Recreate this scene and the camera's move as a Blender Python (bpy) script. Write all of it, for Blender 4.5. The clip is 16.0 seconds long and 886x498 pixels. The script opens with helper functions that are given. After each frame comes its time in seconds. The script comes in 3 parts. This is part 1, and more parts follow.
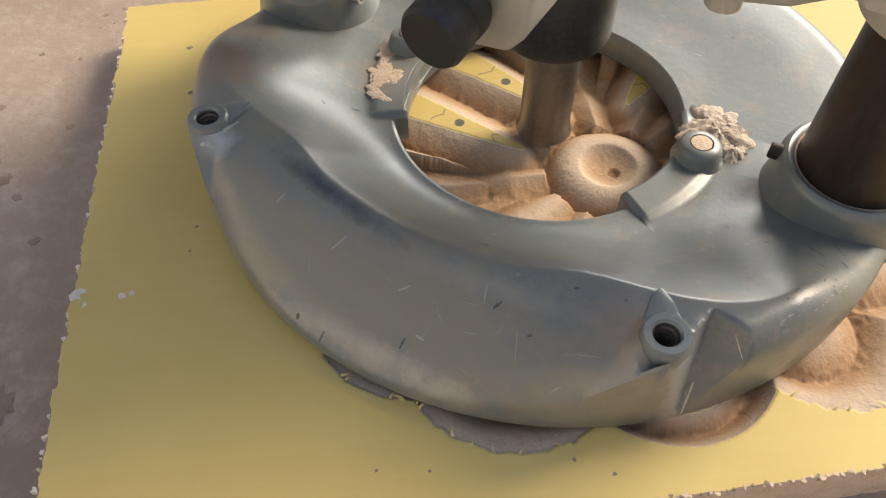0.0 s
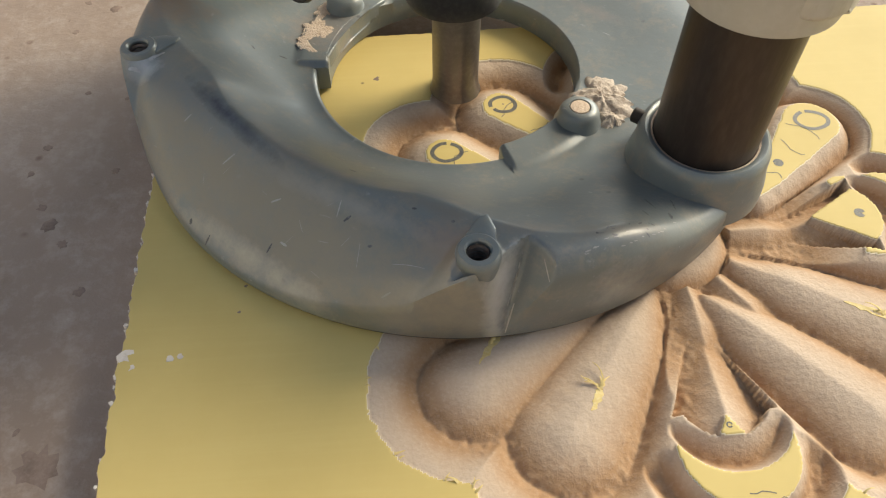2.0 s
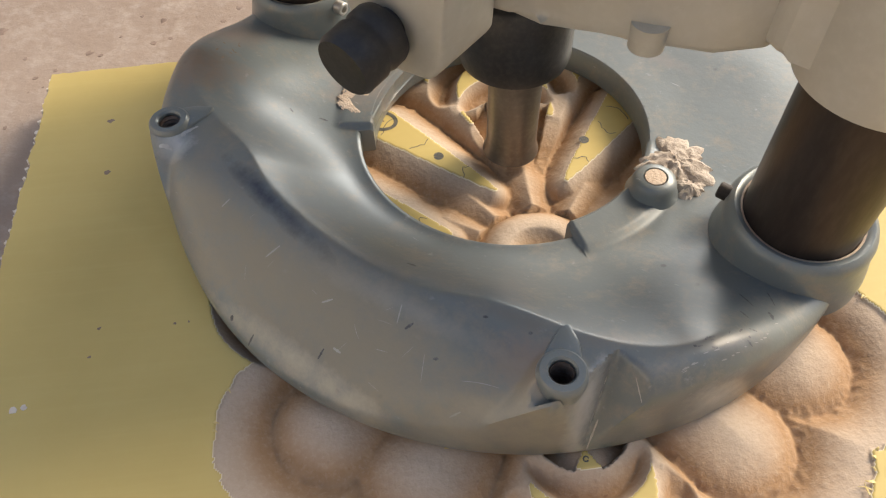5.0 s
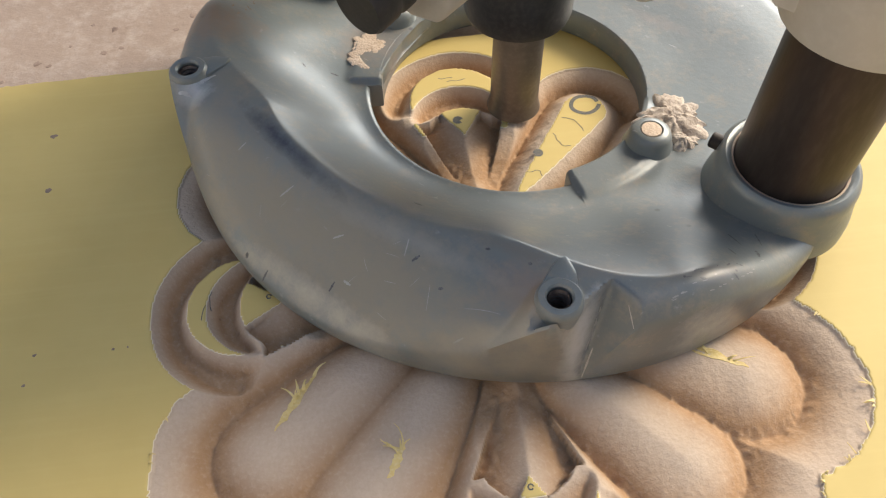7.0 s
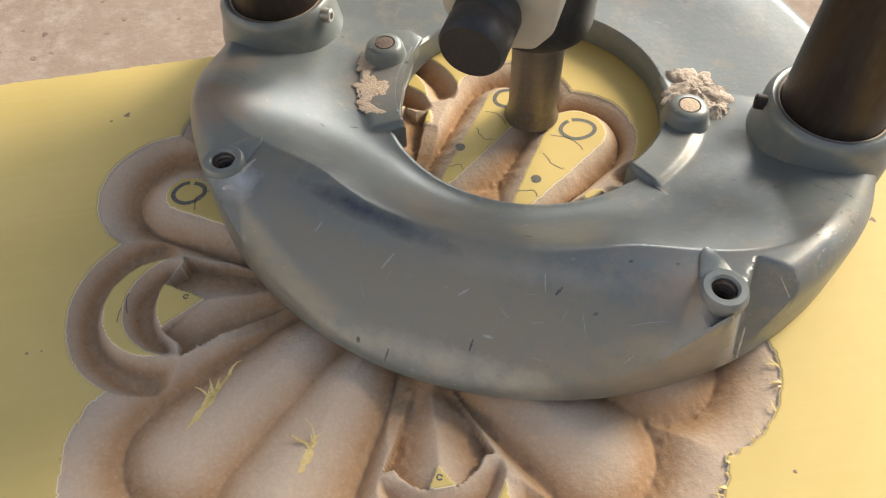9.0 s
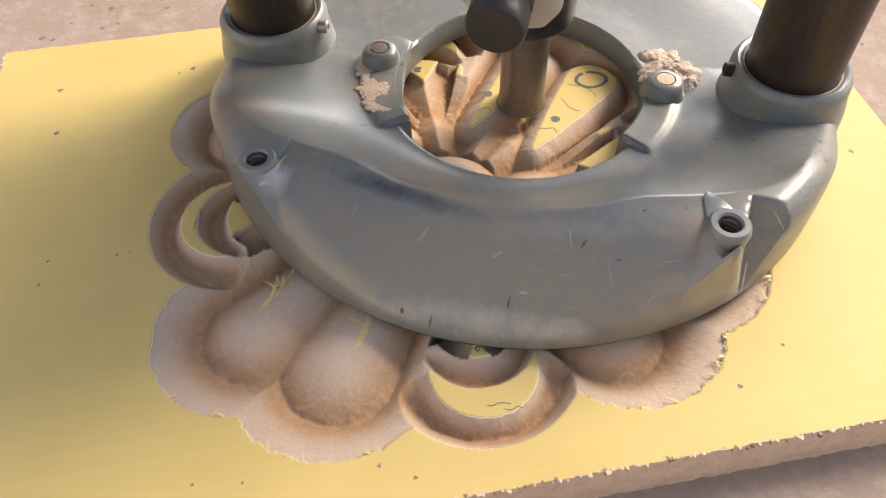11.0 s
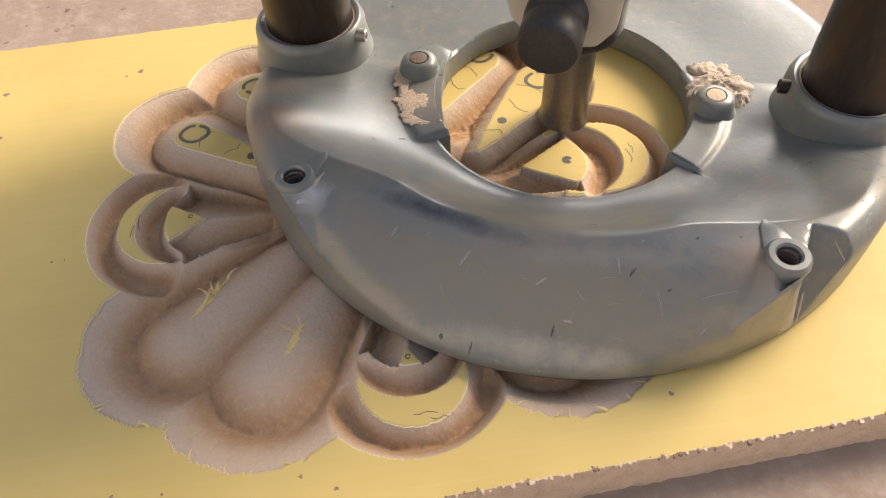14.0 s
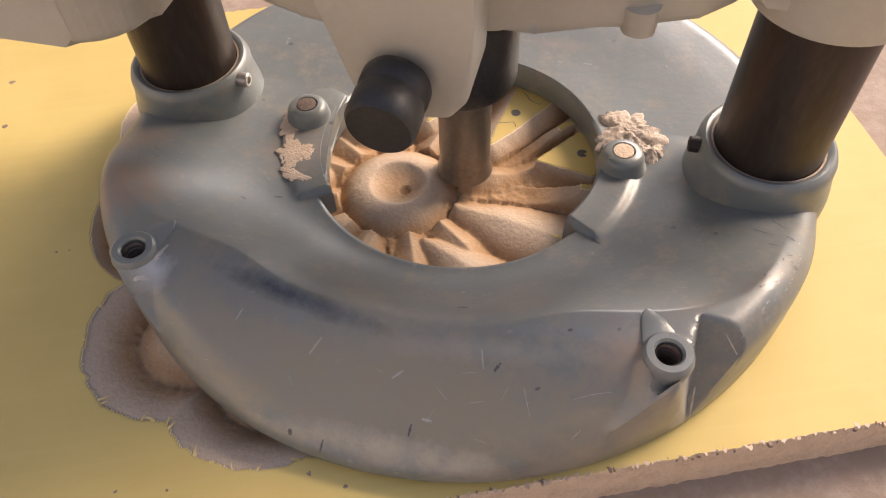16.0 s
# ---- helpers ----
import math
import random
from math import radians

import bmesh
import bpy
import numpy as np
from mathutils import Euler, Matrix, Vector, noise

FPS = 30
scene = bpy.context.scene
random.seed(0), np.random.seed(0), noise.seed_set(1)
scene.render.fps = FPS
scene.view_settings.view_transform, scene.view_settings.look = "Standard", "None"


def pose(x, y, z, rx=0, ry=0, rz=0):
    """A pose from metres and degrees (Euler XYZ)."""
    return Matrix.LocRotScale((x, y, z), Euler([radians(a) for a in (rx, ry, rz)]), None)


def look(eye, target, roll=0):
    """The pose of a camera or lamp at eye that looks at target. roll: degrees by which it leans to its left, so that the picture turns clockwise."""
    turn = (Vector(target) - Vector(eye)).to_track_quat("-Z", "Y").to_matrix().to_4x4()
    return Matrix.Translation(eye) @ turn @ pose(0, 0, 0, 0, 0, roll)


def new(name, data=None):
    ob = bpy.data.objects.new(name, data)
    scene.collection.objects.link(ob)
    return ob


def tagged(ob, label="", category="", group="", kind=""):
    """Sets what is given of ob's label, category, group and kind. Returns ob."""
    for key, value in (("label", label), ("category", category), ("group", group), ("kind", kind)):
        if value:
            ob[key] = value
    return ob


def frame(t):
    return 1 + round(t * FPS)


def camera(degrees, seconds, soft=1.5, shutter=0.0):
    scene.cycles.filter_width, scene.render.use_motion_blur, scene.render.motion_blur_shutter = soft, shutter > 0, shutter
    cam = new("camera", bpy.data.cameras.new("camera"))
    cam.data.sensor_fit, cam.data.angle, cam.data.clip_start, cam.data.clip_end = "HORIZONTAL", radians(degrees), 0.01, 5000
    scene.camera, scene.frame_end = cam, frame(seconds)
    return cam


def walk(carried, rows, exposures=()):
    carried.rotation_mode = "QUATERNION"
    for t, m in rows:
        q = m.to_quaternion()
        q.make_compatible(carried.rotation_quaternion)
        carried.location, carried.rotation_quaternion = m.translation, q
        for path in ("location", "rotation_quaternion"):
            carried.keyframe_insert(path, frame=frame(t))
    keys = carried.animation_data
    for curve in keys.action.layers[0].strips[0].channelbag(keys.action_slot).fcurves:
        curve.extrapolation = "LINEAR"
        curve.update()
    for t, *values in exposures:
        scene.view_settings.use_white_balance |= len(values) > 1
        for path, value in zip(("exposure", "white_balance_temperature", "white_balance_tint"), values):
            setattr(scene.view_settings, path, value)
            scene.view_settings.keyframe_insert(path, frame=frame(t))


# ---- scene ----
cam = camera(61.56, 16.0, soft=1.2)
# seconds, place in metres, turn in degrees
EYES = [
    (0.0, -0.05810, -0.12721, 0.13954, 37.038, 0.162, -6.545),
    (0.5, -0.05725, -0.12870, 0.14046, 37.268, 0.168, -6.859),
    (1.0, -0.05694, -0.12829, 0.13996, 37.529, 0.247, -6.521),
    (1.5, -0.06322, -0.11992, 0.14285, 37.647, 0.359, -4.960),
    (2.0, -0.06639, -0.11267, 0.14417, 37.694, -0.032, -4.574),
    (2.5, -0.06431, -0.10229, 0.14450, 37.055, -0.169, -4.400),
    (3.0, -0.06110, -0.09880, 0.14384, 36.996, -0.330, -4.455),
    (3.5, -0.05831, -0.10013, 0.14157, 36.398, 0.181, -4.644),
    (4.0, -0.04965, -0.10054, 0.14284, 36.308, 0.584, -5.068),
    (4.2, -0.04333, -0.09997, 0.14315, 36.236, 1.201, -5.266),
    (6.3, -0.02871, -0.11176, 0.14793, 37.195, 0.758, -7.180),
    (6.5, -0.02726, -0.10842, 0.14639, 36.969, 0.979, -7.108),
    (7.0, -0.02284, -0.09784, 0.14522, 36.047, 0.900, -7.386),
    (7.5, -0.01782, -0.09094, 0.14343, 36.160, 0.795, -7.494),
    (8.0, -0.01135, -0.08819, 0.14232, 35.564, 0.503, -7.733),
    (8.5, -0.00627, -0.09465, 0.14097, 35.892, 1.061, -8.963),
    (8.7, -0.00627, -0.09747, 0.14257, 35.928, 1.019, -9.232),
    (10.8, -0.02008, -0.13610, 0.14833, 38.463, 1.010, -8.966),
    (11.0, -0.02087, -0.13829, 0.14808, 38.390, 1.001, -8.951),
    (11.5, -0.01275, -0.12110, 0.14685, 37.045, 1.086, -9.041),
    (12.0, -0.00483, -0.10914, 0.14640, 36.274, 1.354, -9.262),
    (12.5, -0.00159, -0.11116, 0.14582, 36.237, 1.351, -8.761),
    (13.0, 0.00174, -0.11563, 0.14382, 36.117, 1.759, -8.757),
    (13.5, 0.00114, -0.12684, 0.14548, 36.992, 1.498, -9.064),
    (14.0, -0.00290, -0.13739, 0.14770, 37.891, 1.640, -8.914),
    (14.5, -0.00806, -0.14501, 0.14966, 38.551, 1.285, -8.535),
    (15.0, -0.00635, -0.14256, 0.14865, 38.350, 1.619, -8.350),
    (15.5, -0.00586, -0.13824, 0.14630, 37.926, 1.615, -8.344),
    (16.0, -0.00477, -0.13532, 0.14411, 37.702, 1.502, -8.249),
]
# seconds, place of the router's axis on the board, turn in degrees
SLIDES = [
    (0.0, -0.01589, 0.01542, -37.422),
    (0.5, -0.01286, 0.01330, -37.029),
    (1.0, -0.03870, 0.03699, -38.305),
    (1.5, -0.05052, 0.04951, -39.445),
    (2.0, -0.04986, 0.05821, -41.929),
    (2.5, -0.04133, 0.06382, -44.530),
    (3.0, -0.03047, 0.06105, -45.735),
    (3.5, -0.02007, 0.05227, -45.374),
    (4.0, -0.01117, 0.04066, -44.288),
    (4.2, -0.00868, 0.03585, -43.755),
    (6.3, 0.00314, 0.03522, -44.515),
    (6.5, 0.00533, 0.04081, -44.969),
    (7.0, 0.01373, 0.05473, -45.314),
    (7.5, 0.02501, 0.06336, -43.406),
    (8.0, 0.03852, 0.06259, -36.483),
    (8.5, 0.04494, 0.05094, -31.611),
    (8.7, 0.04303, 0.04836, -30.064),
    (10.8, 0.01642, 0.01891, -17.861),
    (11.0, 0.02569, 0.02986, -20.175),
    (11.5, 0.04358, 0.04784, -25.801),
    (12.0, 0.05010, 0.04965, -27.401),
    (12.5, 0.05871, 0.04537, -26.289),
    (13.0, 0.06134, 0.03542, -24.052),
    (13.5, 0.05844, 0.02713, -23.041),
    (14.0, 0.05178, 0.01951, -21.997),
    (14.5, 0.04194, 0.01251, -21.580),
    (15.0, 0.03057, 0.00703, -22.020),
    (15.5, 0.02103, 0.00290, -22.041),
    (16.0, 0.01627, 0.00211, -21.851),
]
walk(cam, [(t, pose(x, y, z, rx, ry, rz)) for t, x, y, z, rx, ry, rz in EYES], exposures=[(0.0, 0.68, 7700, 11), (1.5, 0.49, 7400, 4), (3.5, 0.68, 7700, 11), (7.0, 0.71, 7200, 10), (8.5, 0.74, 7400, 8), (11.0, 0.94, 7500, 16), (11.6, 0.84, 7300, 13), (13.5, 0.88, 7800, 14), (16.0, 0.76, 8000, 22)])

# ---- daylight: sky, sun and an added lamp, with unseen walls that shape the light ----
SUN_AZIMUTH, SUN_HEIGHT = 27.0, 36.0
world = bpy.data.worlds.new("sky")
scene.world = world
world.use_nodes = True
wn = world.node_tree
sky = wn.nodes.new("ShaderNodeTexSky")
sky.sky_type, sky.sun_disc = "NISHITA", False
sky.sun_elevation, sky.sun_rotation = radians(SUN_HEIGHT), radians(90 - SUN_AZIMUTH)
wn.nodes["Background"].inputs["Strength"].default_value = 0.15
wn.links.new(sky.outputs["Color"], wn.nodes["Background"].inputs["Color"])
sun = new("sun", bpy.data.lights.new("sun", "SUN"))
sun.data.energy, sun.data.angle, sun.data.color = 2.3, radians(22.0), (1.0, 0.93, 0.82)
az, el = radians(SUN_AZIMUTH), radians(SUN_HEIGHT)
sun.matrix_world = look((3 * math.cos(az) * math.cos(el), 3 * math.sin(az) * math.cos(el), 3 * math.sin(el)), (0, 0, 0))

# an added area lamp at the back right, in an unseen opening made for it
added_lamp = new("added_window_lamp", bpy.data.lights.new("added_window_lamp", "AREA"))
added_lamp.data.shape, added_lamp.data.size, added_lamp.data.size_y, added_lamp.data.energy, added_lamp.data.color = "RECTANGLE", 1.1, 0.7, 20.0, (0.97, 0.98, 1.0)
added_lamp.matrix_world = look((1.4, 1.88, 0.80), (0.0, 0.0, 0.0))


# ---- materials ----
def material(name):
    m = bpy.data.materials.new(name)
    m.use_nodes = True
    return m, m.node_tree, m.node_tree.nodes["Principled BSDF"]


def node(nt, kind, values=(), links=()):
    n = nt.nodes.new(kind)
    for key, v in values:
        n.inputs[key].default_value = v
    for key, s in links:
        nt.links.new(s, n.inputs[key])
    return n


def mixed(nt, fac, a, b, blend="MIX"):
    n = nt.nodes.new("ShaderNodeMix")
    n.data_type, n.blend_type = "RGBA", blend
    for i, v in ((0, fac), (6, a), (7, b)):
        if isinstance(v, (tuple, list)):
            n.inputs[i].default_value = (*v, 1)
        elif isinstance(v, (float, int)):
            n.inputs[i].default_value = v
        else:
            nt.links.new(v, n.inputs[i])
    return n.outputs[2]


def ramp(nt, src, a, b):
    n = nt.nodes.new("ShaderNodeMapRange")
    n.inputs[1].default_value, n.inputs[2].default_value = a, b
    nt.links.new(src, n.inputs[0])
    return n.outputs[0]


def grain(nt, co, scale, detail=4.0, rough=0.6):
    return node(nt, "ShaderNodeTexNoise", (("Scale", scale), ("Detail", detail), ("Roughness", rough)), (("Vector", co),)).outputs["Fac"]


def coords(nt, stretch=(1, 1, 1)):
    tc = nt.nodes.new("ShaderNodeTexCoord").outputs["Object"]
    mp = nt.nodes.new("ShaderNodeMapping")
    mp.inputs["Scale"].default_value = stretch
    nt.links.new(tc, mp.inputs["Vector"])
    return mp.outputs["Vector"]


def relief(nt, bsdf, height, strength, distance):
    b = node(nt, "ShaderNodeBump", (("Strength", strength), ("Distance", distance)), (("Height", height),))
    nt.links.new(b.outputs["Normal"], bsdf.inputs["Normal"])


def worn(name, base, dark, light, rough=0.5, metal=0.0, coarse=40.0, fine=900.0, bump=0.0002, wear=0.35, stretch=(1, 1, 1)):
    """A surface with two scales of variation: blotches, fine grain, and relief."""
    m, nt, bsdf = material(name)
    co = coords(nt, stretch)
    a, b = grain(nt, co, coarse, 5), grain(nt, co, fine, 3)
    c = mixed(nt, ramp(nt, a, 0.42, 0.72), base, dark)
    k = nt.nodes.new("ShaderNodeMath")
    k.operation, k.inputs[1].default_value = "MULTIPLY", wear
    nt.links.new(ramp(nt, b, 0.45, 0.75), k.inputs[0])
    c = mixed(nt, k.outputs[0], c, light)
    nt.links.new(c, bsdf.inputs["Base Color"])
    r = nt.nodes.new("ShaderNodeMapRange")
    r.inputs[3].default_value, r.inputs[4].default_value = rough - 0.1, min(1.0, rough + 0.15)
    nt.links.new(a, r.inputs[0])
    nt.links.new(r.outputs[0], bsdf.inputs["Roughness"])
    bsdf.inputs["Metallic"].default_value = metal
    relief(nt, bsdf, b, 0.5, bump)
    return m


def board_material():
    """Yellow-faced fibreboard: the facing lies at height 0; below it the cut fibre shows, with a pale line where the facing is torn."""
    m, nt, bsdf = material("yellow_faced_fibreboard")
    co = coords(nt)
    z = nt.nodes.new("ShaderNodeSeparateXYZ")
    nt.links.new(co, z.inputs[0])
    depth = z.outputs["Z"]
    blotch, mid, fine = grain(nt, co, 22, 5), grain(nt, co, 260, 4, 0.7), grain(nt, co, 1100, 3)
    streak = grain(nt, coords(nt, (14, 420, 100)), 1.0, 4)
    face = mixed(nt, ramp(nt, blotch, 0.4, 0.7), (0.64, 0.49, 0.18), (0.585, 0.44, 0.152))
    face = mixed(nt, ramp(nt, streak, 0.5, 1.6), face, (0.68, 0.56, 0.22))
    spots = node(nt, "ShaderNodeTexVoronoi", (("Scale", 95.0), ("Randomness", 1.0)), (("Vector", co),)).outputs["Distance"]
    k = nt.nodes.new("ShaderNodeMath")
    k.operation = "MULTIPLY"
    nt.links.new(ramp(nt, spots, 0.075, 0.04), k.inputs[0])
    nt.links.new(ramp(nt, grain(nt, co, 55, 2), 0.6, 0.66), k.inputs[1])
    face = mixed(nt, k.outputs[0], face, (0.16, 0.11, 0.05))
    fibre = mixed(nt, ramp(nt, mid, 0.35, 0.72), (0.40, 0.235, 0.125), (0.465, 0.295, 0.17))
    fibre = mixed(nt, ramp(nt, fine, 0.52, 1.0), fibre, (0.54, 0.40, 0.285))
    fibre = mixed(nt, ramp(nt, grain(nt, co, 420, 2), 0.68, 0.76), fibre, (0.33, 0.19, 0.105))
    # cut fibre is paler near the face and browner with depth
    near_face = ramp(nt, depth, -0.0037, -0.0007)
    fibre = mixed(nt, near_face, fibre, mixed(nt, ramp(nt, fine, 0.2, 0.9), (0.52, 0.40, 0.30), (0.61, 0.49, 0.385)))
    c = mixed(nt, ramp(nt, depth, -0.00010, -0.00016), face, (0.80, 0.72, 0.55))
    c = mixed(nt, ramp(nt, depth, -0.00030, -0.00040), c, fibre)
    nt.links.new(c, bsdf.inputs["Base Color"])
    r = mixed(nt, ramp(nt, depth, -0.0001, -0.0003), (0.66, 0.66, 0.66), (0.95, 0.95, 0.95))
    nt.links.new(r, bsdf.inputs["Roughness"])
    h = nt.nodes.new("ShaderNodeMath")
    h.operation = "MULTIPLY"
    nt.links.new(fine, h.inputs[0])
    nt.links.new(ramp(nt, depth, -0.00005, -0.0004), h.inputs[1])
    relief(nt, bsdf, h.outputs[0], 0.5, 0.0004)
    return m


def table_material():
    m, nt, bsdf = material("dusty_table_top")
    co = coords(nt)
    c = mixed(nt, ramp(nt, grain(nt, co, 9, 6), 0.38, 0.68), (0.305, 0.226, 0.176), (0.385, 0.303, 0.248))
    c = mixed(nt, ramp(nt, grain(nt, co, 120, 5, 0.75), 0.48, 0.8), c, (0.46, 0.38, 0.32))
    c = mixed(nt, ramp(nt, grain(nt, co, 45, 5, 0.7), 0.64, 0.72), c, (0.30, 0.225, 0.17))
    spots = node(nt, "ShaderNodeTexVoronoi", (("Scale", 60.0), ("Randomness", 1.0)), (("Vector", co),)).outputs["Distance"]
    k = nt.nodes.new("ShaderNodeMath")
    k.operation = "MULTIPLY"
    nt.links.new(ramp(nt, spots, 0.10, 0.05), k.inputs[0])
    nt.links.new(ramp(nt, grain(nt, co, 30, 2), 0.5, 0.58), k.inputs[1])
    c = mixed(nt, k.outputs[0], c, (0.20, 0.13, 0.10))
    nt.links.new(c, bsdf.inputs["Base Color"])
    bsdf.inputs["Roughness"].default_value = 0.85
    relief(nt, bsdf, grain(nt, co, 300, 6, 0.7), 0.5, 0.0008)
    return m


def casting_material():
    """Grey-painted casting, rubbed to bare metal and dusted with brown wood dust."""
    m, nt, bsdf = material("worn_grey_casting")
    co = coords(nt)
    c = mixed(nt, ramp(nt, grain(nt, co, 18, 5), 0.38, 0.7), (0.19, 0.218, 0.224), (0.155, 0.172, 0.175))
    c = mixed(nt, ramp(nt, grain(nt, co, 55, 6, 0.7), 0.6, 0.8), c, (0.25, 0.215, 0.18))
    c = mixed(nt, ramp(nt, grain(nt, co, 330, 4, 0.7), 0.64, 0.78), c, (0.31, 0.325, 0.325))
    c = mixed(nt, ramp(nt, grain(nt, co, 150, 6, 0.8), 0.5, 0.8), c, (0.285, 0.255, 0.21))
    c = mixed(nt, ramp(nt, grain(nt, co, 900, 3, 0.7), 0.6, 0.8), c, (0.19, 0.19, 0.185))
    scratch = grain(nt, coords(nt, (90, 900, 300)), 1.0, 2)
    c = mixed(nt, ramp(nt, scratch, 0.74, 0.80), c, (0.44, 0.45, 0.44))
    pits = node(nt, "ShaderNodeTexVoronoi", (("Scale", 120.0), ("Randomness", 1.0)), (("Vector", co),)).outputs["Distance"]
    k = nt.nodes.new("ShaderNodeMath")
    k.operation = "MULTIPLY"
    nt.links.new(ramp(nt, pits, 0.10, 0.05), k.inputs[0])
    nt.links.new(ramp(nt, grain(nt, co, 70, 2), 0.52, 0.6), k.inputs[1])
    c = mixed(nt, k.outputs[0], c, (0.10, 0.10, 0.11))
    # patches with a shape of their own: brown dust by the bosses and the edge, a dark smear along the crest
    # also a broad warm tint over the front and a pale band at its rim
    ragged = grain(nt, co, 140, 5, 0.75)
    for px, py, rx, ry, turn, tone, strong in ((10, -76, 46, 9, 0, (0.265, 0.237, 0.185), 0.75), (-38, -66, 24, 10, -32, (0.255, 0.232, 0.19), 0.6), (50, -66, 16, 9, 36, (0.265, 0.23, 0.18), 0.7), (46, -62, 9, 6, 20, (0.30, 0.22, 0.17), 0.7), (-49.5, -63.5, 4.5, 3.5, 20, (0.55, 0.57, 0.58), 0.9), (58, -61, 2.2, 8, 10, (0.52, 0.53, 0.53), 0.8), (0, -72, 60, 13, 0, (0.25, 0.227, 0.18), 0.8), (-70, -40, 8, 5, 40, (0.13, 0.10, 0.085), 0.8), (72, -38, 12, 3, 50, (0.15, 0.14, 0.13), 0.75), (56, -50, 14, 2.5, 40, (0.20, 0.185, 0.17), 0.6), (20, -66, 22, 2.0, 6, (0.36, 0.36, 0.34), 0.3), (-66, -44, 9, 13, -30, (0.27, 0.20, 0.16), 0.8), (-74, -24, 6, 12, -10, (0.32, 0.26, 0.22), 0.8), (-40, -12, 10, 10, 0, (0.38, 0.29, 0.23), 0.6),
                                              (-19, -63.2, 17, 2.3, -9, (0.06, 0.065, 0.08), 0.98), (38, -57, 14, 2.0, 12, (0.17, 0.165, 0.16), 0.7), (6, -62, 16, 1.6, 4, (0.20, 0.20, 0.20), 0.6), (78, -42, 2.4, 12, -28, (0.42, 0.43, 0.43), 0.7),
                                              (8, -83.5, 42, 2.4, 0, (0.42, 0.40, 0.35), 0.75), (46, -72, 18, 3.0, 36, (0.36, 0.345, 0.30), 0.45), (-30, -80, 16, 1.8, -20, (0.34, 0.315, 0.26), 0.45), (20, 46, 14, 3, 0, (0.30, 0.25, 0.22), 0.4), (-30, 44, 10, 4, 10, (0.40, 0.31, 0.27), 0.8)):
        mp = nt.nodes.new("ShaderNodeMapping")
        mp.vector_type = "TEXTURE"
        mp.inputs["Location"].default_value = (px / 1000, py / 1000, 0.018)
        mp.inputs["Rotation"].default_value = (0, 0, radians(turn))
        mp.inputs["Scale"].default_value = (rx / 1000, ry / 1000, 0.03)
        nt.links.new(co, mp.inputs["Vector"])
        far = nt.nodes.new("ShaderNodeVectorMath")
        far.operation = "LENGTH"
        nt.links.new(mp.outputs["Vector"], far.inputs[0])
        w = nt.nodes.new("ShaderNodeMath")
        w.operation = "SUBTRACT"
        nt.links.new(ragged, w.inputs[0])
        h = nt.nodes.new("ShaderNodeMath")
        h.operation, h.inputs[1].default_value = "MULTIPLY", 0.55
        nt.links.new(far.outputs["Value"], h.inputs[0])
        nt.links.new(h.outputs[0], w.inputs[1])
        g = nt.nodes.new("ShaderNodeMath")
        g.operation, g.inputs[1].default_value = "MULTIPLY", strong
        nt.links.new(ramp(nt, w.outputs[0], -0.14, 0.42), g.inputs[0])
        c = mixed(nt, g.outputs[0], c, tone)
    nt.links.new(c, bsdf.inputs["Base Color"])
    r = nt.nodes.new("ShaderNodeMapRange")
    r.inputs[3].default_value, r.inputs[4].default_value = 0.20, 0.47
    nt.links.new(grain(nt, co, 40, 5), r.inputs[0])
    nt.links.new(r.outputs[0], bsdf.inputs["Roughness"])
    bsdf.inputs["Metallic"].default_value = 0.15
    relief(nt, bsdf, grain(nt, co, 620, 4, 0.7), 0.3, 0.00016)
    return m


BOARD, TABLE, CASTING = board_material(), table_material(), casting_material()
STEEL = worn("dark_bronzed_steel", (0.060, 0.046, 0.040), (0.042, 0.032, 0.028), (0.11, 0.088, 0.077), 0.36, 0.6, 60, 700, 0.00008, 0.3, (1, 1, 0.25))
SHANK = worn("brown_steel_shank", (0.21, 0.185, 0.16), (0.15, 0.125, 0.105), (0.34, 0.30, 0.27), 0.36, 0.7, 70, 800, 0.00006, 0.3)
BRIGHT = worn("rubbed_steel", (0.50, 0.49, 0.47), (0.33, 0.30, 0.27), (0.66, 0.66, 0.65), 0.35, 0.7, 150, 900, 0.0001)
SCUFF = worn("scuffed_grey_paint", (0.36, 0.36, 0.35), (0.28, 0.27, 0.25), (0.45, 0.45, 0.44), 0.5, 0.1, 150, 900, 0.0001)
BLACK = worn("black_plastic", (0.022, 0.022, 0.024), (0.014, 0.014, 0.015), (0.07, 0.062, 0.055), 0.45, 0.0, 120, 900, 0.0001, 0.3)
COLLET = worn("blackened_steel", (0.045, 0.047, 0.052), (0.03, 0.03, 0.034), (0.11, 0.105, 0.10), 0.38, 0.5, 90, 800, 0.0001, 0.3)
HOUSING = worn("beige_grey_housing_paint", (0.50, 0.48, 0.42), (0.43, 0.405, 0.35), (0.60, 0.58, 0.53), 0.42, 0.1, 30, 500, 0.00012, 0.25)
DUST = worn("caked_wood_dust", (0.66, 0.52, 0.40), (0.54, 0.40, 0.29), (0.76, 0.66, 0.55), 0.95, 0.0, 260, 1500, 0.0006, 0.6)
CAKE = worn("grey_caked_dust", (0.50, 0.42, 0.35), (0.38, 0.30, 0.24), (0.62, 0.55, 0.48), 0.95, 0.0, 260, 1500, 0.0006, 0.6)
